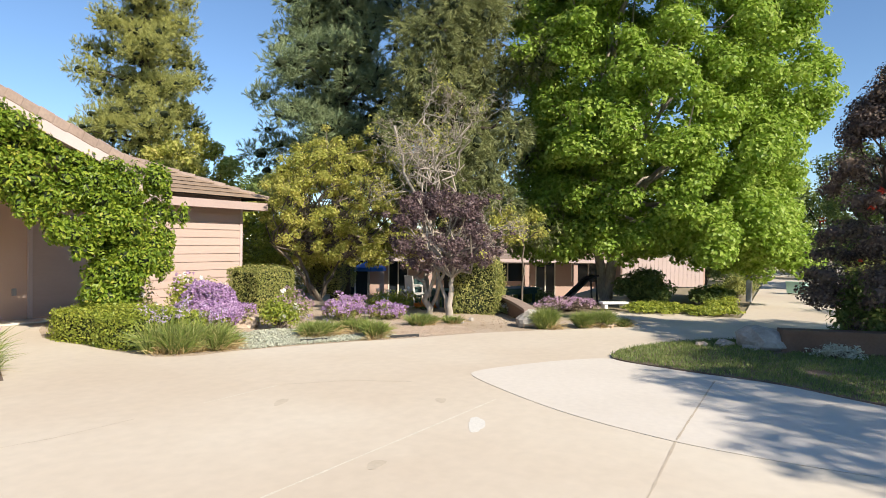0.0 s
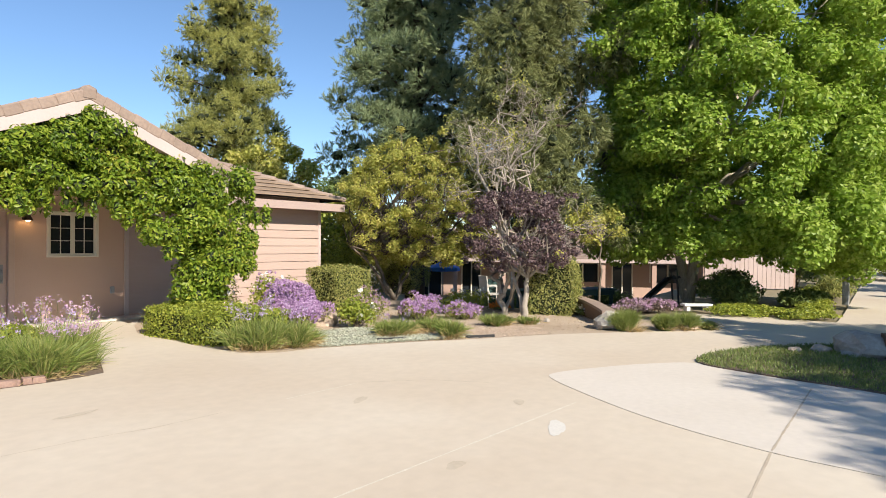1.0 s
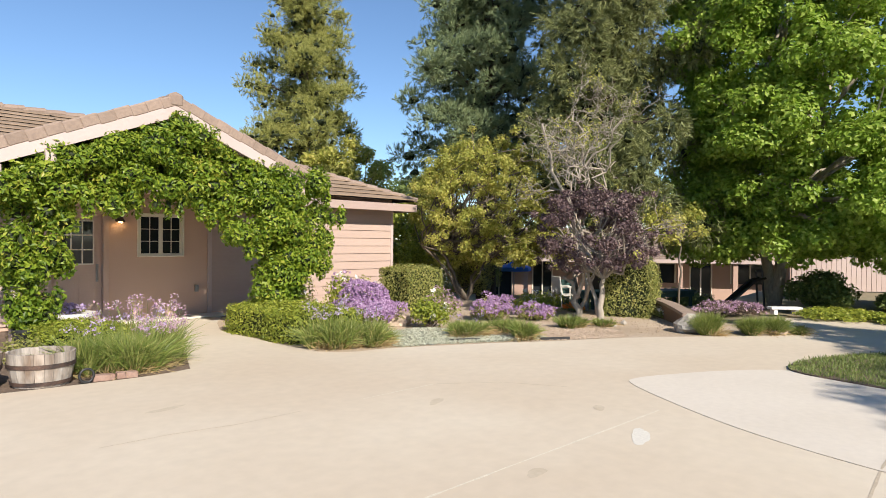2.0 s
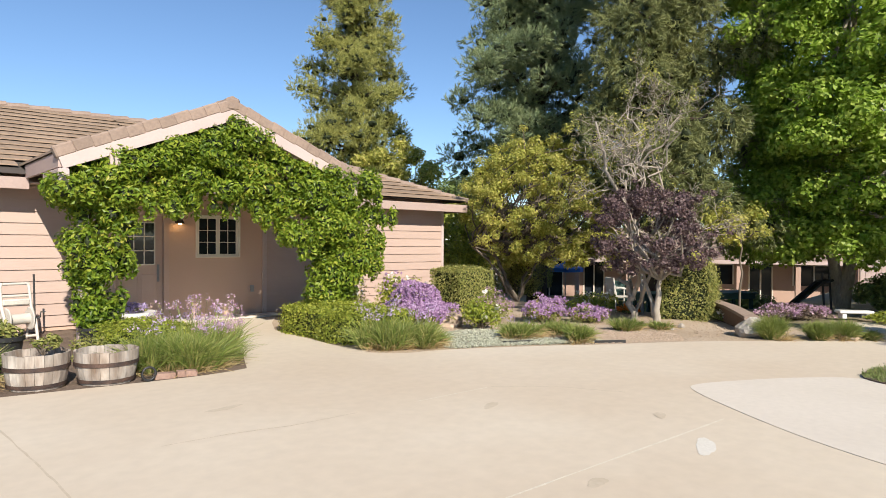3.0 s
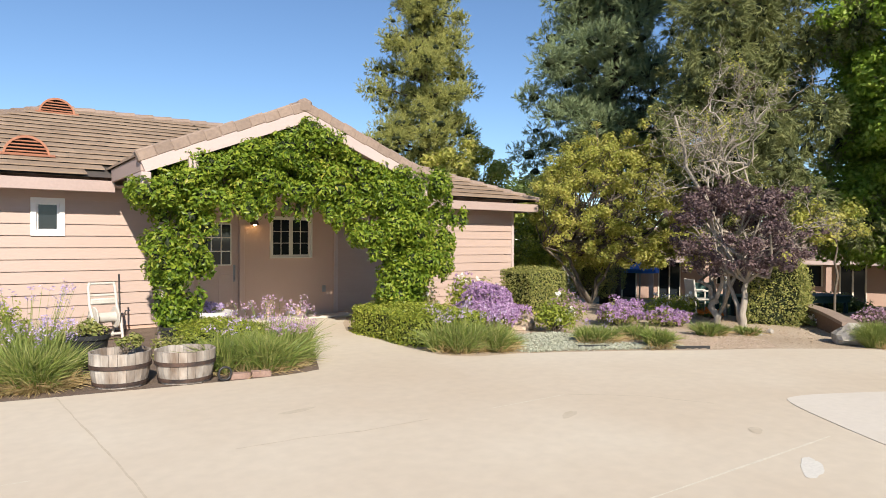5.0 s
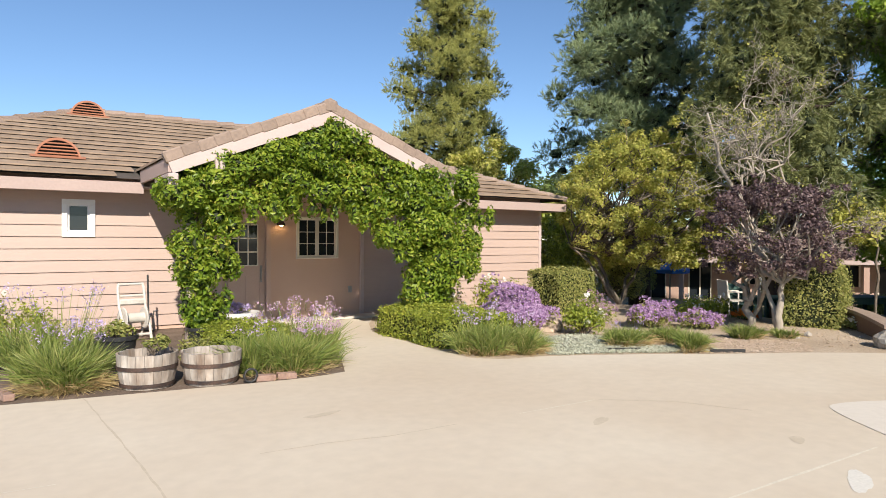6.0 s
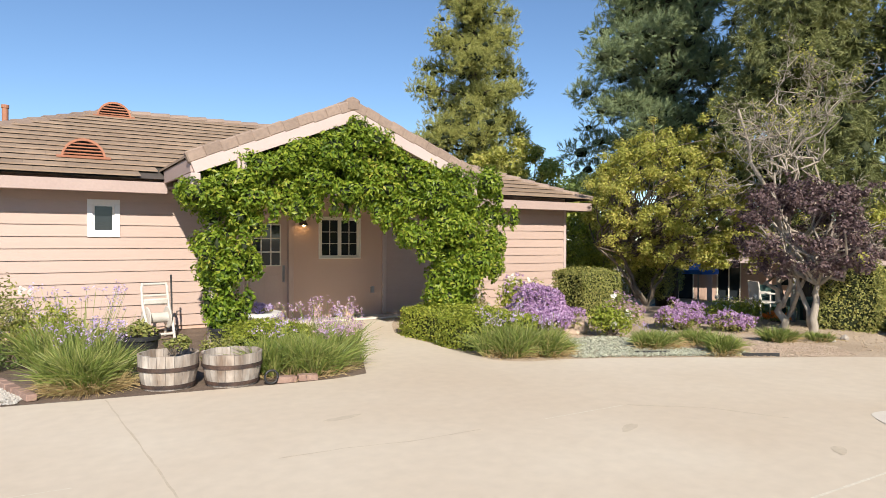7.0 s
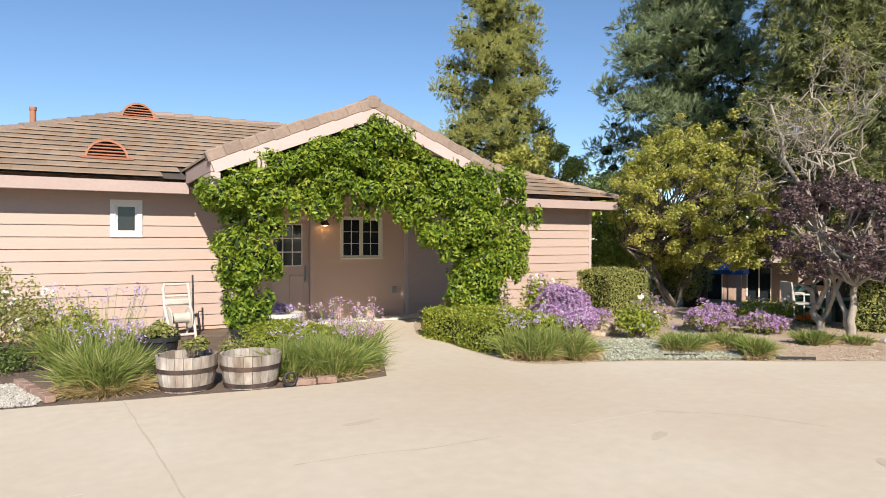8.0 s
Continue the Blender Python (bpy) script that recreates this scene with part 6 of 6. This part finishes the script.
def far_house(at, rz, length, label, doors, depth=6.0, wall_h=2.15):
    """A pink bungalow: front wall with openings, tiled roof over a deep eave, posts of the porch."""
    ob = thing("bungalow", at, label, "house", "bungalows beyond the garden", "", rz)
    holes = [(x, x + w, z0, z1) for x, w, z0, z1 in doors]
    wl = wall_with_holes("wall", 0, length, 0, 0.2, 0, wall_h, holes, M_PINKFAR, ob)
    part("wall", span(0, 0.2, 0.2, depth, 0, wall_h), M_PINKFAR, ob)
    part("wall", span(length - 0.2, length, 0.2, depth, 0, wall_h), M_PINKFAR, ob)
    part("wall", span(0.2, length - 0.2, depth - 0.2, depth, 0, wall_h), M_PINKFAR, ob)
    for x, w, z0, z1 in doors:
        win = part("window", span(x, x + w, 0.10, 0.13, z0, z1), M_GLASS, ob)
        bm = bmesh.new()
        for a in ((x - 0.06, x + w + 0.06, z1, z1 + 0.08), (x - 0.06, x, z0, z1), (x + w, x + w + 0.06, z0, z1), (x + w / 2 - 0.03, x + w / 2 + 0.03, z0, z1)):
            span(a[0], a[1], -0.03, 0.09, a[2], a[3], 0, bm)
        part("window_frame", bm, M_CREAM, win)
    bm = bmesh.new()
    e, rz_ = 1.5, wall_h + 0.37 * (depth / 2 + 1.5)
    c = [bm.verts.new(p) for p in ((-0.6, -e, wall_h), (length + 0.6, -e, wall_h), (length + 0.6, depth / 2, rz_), (-0.6, depth / 2, rz_), (length + 0.6, depth + e, wall_h), (-0.6, depth + e, wall_h))]
    for k in ((0, 1, 2, 3), (3, 2, 4, 5), (0, 3, 5), (1, 4, 2)):
        bm.faces.new([c[i] for i in k])
    rf = part("roof", bm, M_UNDER, ob)
    vs = []
    rows = int(math.hypot(depth / 2 + e, rz_ - wall_h) / 0.36)
    for r in range(rows):
        y0, y1 = -e + (depth / 2 + e) * r / rows, -e + (depth / 2 + e) * (r + 1.12) / rows
        z0, z1 = wall_h + 0.37 * (y0 + e), wall_h + 0.37 * (y1 + e)
        x = -0.6 - 0.15 * (r % 2)
        while x < length + 0.6:
            s, t = x + 0.005, x + 0.345
            vs.append([[s, y0, z0 + 0.01], [t, y0, z0 + 0.01], [t, y1, z1], [s, y1, z1], [s, y0, z0 + 0.06], [t, y0, z0 + 0.06], [t, y1, z1 + 0.02], [s, y1, z1 + 0.02]])
            x += 0.35
    vs = np.array(vs).reshape(-1, 3)
    i = np.arange(len(vs) // 8)[:, None] * 8
    raw("roof_tiles", vs, np.concatenate([i + k for k in ([4, 5, 6, 7], [0, 4, 7, 3], [1, 2, 6, 5], [0, 1, 5, 4], [3, 7, 6, 2])]), M_RIDGE, rf)["kind"] = "stuff"
    part("fascia", span(-0.6, length + 0.6, -e - 0.04, -e, wall_h - 0.16, wall_h + 0.02), M_FASCIA, ob)
    for x in np.arange(0.4, length, 2.6):
        part("porch_post", span(x, x + 0.22, -e + 0.1, -e + 0.32, 0, wall_h - 0.02), M_PINKFAR, ob)
    return ob


# their fronts face the drive
far_house((27.2, 22.6, -1.35), -59, 17.0, "long pink bungalow with brown tiled roof below the garden",
          [(0.8, 1.4, 0.05, 2.0), (3.4, 1.0, 0.05, 2.0), (6.2, 1.4, 0.9, 1.8), (9.2, 1.6, 0.9, 1.9), (11.6, 1.0, 0.05, 2.0), (13.6, 1.8, 0.9, 1.9)])
far_house((16.5, 30.5, -0.8), -40, 8.0, "pink bungalow with brown tiled roof behind the pines", [(1.0, 1.4, 0.9, 1.9), (3.4, 1.0, 0.05, 2.0), (5.4, 1.6, 0.9, 1.9)])


def slat_fence(a, b, h, label):
    """A pink fence of close upright boards between posts."""
    ob = thing("board_fence", (0, 0, 0), label, "fence")
    a, b = Vector(a), Vector(b)
    n = int((b - a).length / 0.16)
    d = (b - a).normalized()
    ang = math.degrees(math.atan2(d.y, d.x))
    first = None
    for k in range(n):
        p = a + d * (k + 0.5) * 0.16
        if first is None:
            first = part("board", box_bm((0.15, 0.02, h), (0, 0, h / 2 + 0.03), 0.003), M_FASCIA, ob)
            q = first
        else:
            q = new("board", first.data)
            q.parent = ob
        q.matrix_world = pose(p.x, p.y, p.z, 0, 0, ang)
    for k in range(3):
        p = a + (b - a) * k / 2
        q = part("post", box_bm((0.1, 0.1, h + 0.1), (0, 0.07, h / 2 + 0.05), 0.005), M_PINKFAR, ob)
        q.matrix_world = pose(p.x, p.y, p.z, 0, 0, ang)


slat_fence((25.3, 5.7, -0.05), (26.9, 2.9, -0.05), 1.2, "low pink painted board fence under the trees")

# ---- marks on the drive ----
M_JOINT = surface("joint shadow", (0.47, 0.39, 0.295), (0.53, 0.45, 0.345), 3, 30, 0.95, 0.2, 0.2)
M_PALE = surface("pale filler", (0.66, 0.60, 0.49), (0.70, 0.64, 0.53), 3, 30, 0.95, 0.2, 0.2)
M_SPOT = surface("white paint", (0.66, 0.62, 0.55), (0.72, 0.69, 0.62), 9, 40, 0.8, 0.1, 0.15)
M_STAIN = surface("dull stain", (0.51, 0.43, 0.325), (0.57, 0.49, 0.38), 3, 20, 0.9, 0.1, 0.15)


def strip(name, pts, width, material, label, z=0.0015, wob=0.01, seed=1):
    """A thin line that runs over the concrete, with small wanderings and uneven width."""
    rng = np.random.default_rng(seed)
    p = []
    for a, b in zip(pts, pts[1:]):
        n = max(2, int(math.dist(a, b) / 0.12))
        p += [(a[0] + (b[0] - a[0]) * k / n, a[1] + (b[1] - a[1]) * k / n) for k in range(n)]
    p = np.array(p + [pts[-1]]) + 0.0
    p += np.cumsum(rng.normal(size=p.shape), 0) * wob * 0.35
    t = unit(np.gradient(p, axis=0))
    nn = np.c_[-t[:, 1], t[:, 0]] * (width / 2 * rng.uniform(0.5, 1.3, len(p)))[:, None]
    v = np.concatenate([np.c_[p + nn, np.full(len(p), z)], np.c_[p - nn, np.full(len(p), z)]])
    i, m = np.arange(len(p) - 1)[:, None], len(p)
    tagged(raw(name, v, i + [m, m + 1, 1, 0], material), label, "mark", "", "structure")


strip("pale_joint", [(1.2, 1.67), (2.6, 1.63), (5.65, 1.55)], 0.022, M_PALE, "pale filled joint across the concrete", 0.0015, 0.003, 1)
strip("expansion_joint", [(2.2, -0.48), (3.85, -0.42), (5.2, -0.33)], 0.02, M_JOINT, "dark joint across the concrete", 0.0015, 0.003, 2)
strip("expansion_joint", [(5.2, -0.33), (7.9, -0.24)], 0.02, M_JOINT, "dark joint across the grey path", 0.0045, 0.003, 3)
strip("path_edge", [(x, y) for x, y in DISC[:30]], 0.007, M_JOINT, "dark line along the path's edge", 0.0045, 0.0, 9)
strip("crack", [(0.48, 6.8), (0.58, 5.6), (0.67, 4.1), (0.72, 2.6), (0.7, 1.0)], 0.017, M_STAIN, "dark crack across the concrete", 0.0015, 0.012, 4)
strip("crack", [(1.45, 4.12), (1.97, 4.08), (2.5, 3.97), (3.2, 3.95)], 0.009, M_JOINT, "fine crack across the concrete", 0.0015, 0.012, 5)
strip("pale_joint", [(3.9, 3.9), (4.9, 3.87)], 0.016, M_PALE, "short pale scratch on the concrete", 0.0015, 0.004, 6)
strip("crack", [(4.95, 3.87), (5.54, 3.38), (5.9, 2.75)], 0.03, M_STAIN, "faint dark streak on the concrete", 0.0015, 0.010, 7)
strip("pale_joint", [(-0.6, 4.3), (0.1, 4.25)], 0.014, M_PALE, "short pale scratch on the concrete", 0.0015, 0.004, 8)


def blotch(name, at, rx, ry, rz, material, label, seed, z=0.002):
    rng = np.random.default_rng(seed)
    a = np.linspace(0, 2 * np.pi, 40, endpoint=False)
    k = 1 + 0.08 * np.sin(2 * a + seed) + 0.10 * np.sin(3 * a + 2.1 * seed) + 0.03 * np.sin(7 * a + seed) + rng.normal(size=40) * 0.02
    x, y = rx * k * np.cos(a), ry * k * np.sin(a)
    c, s = math.cos(rz), math.sin(rz)
    v = np.c_[at[0] + c * x - s * y, at[1] + s * x + c * y, np.full(40, z)]
    v = np.concatenate([[[at[0], at[1], z]], v])
    i = np.arange(40)
    tagged(raw(name, v, np.stack([0 * i, 1 + i, 1 + (i + 1) % 40], -1), material), label, "mark", "", "structure")


blotch("paint_spot", (4.72, 1.28), 0.24, 0.075, 0.5, M_SPOT, "white paint spot on the concrete", 3)
blotch("stain", (4.35, 3.3), 0.16, 0.05, 0.4, M_STAIN, "dull stain on the concrete", 5)
blotch("stain", (3.4, 1.4), 0.10, 0.06, 0.2, M_STAIN, "dull stain on the concrete", 8)
blotch("stain", (5.3, 2.0), 0.12, 0.05, 0.6, M_STAIN, "dull stain on the concrete", 11)
blotch("stain", (2.3, 4.9), 0.20, 0.05, 0.1, M_STAIN, "dull stain on the concrete", 12)
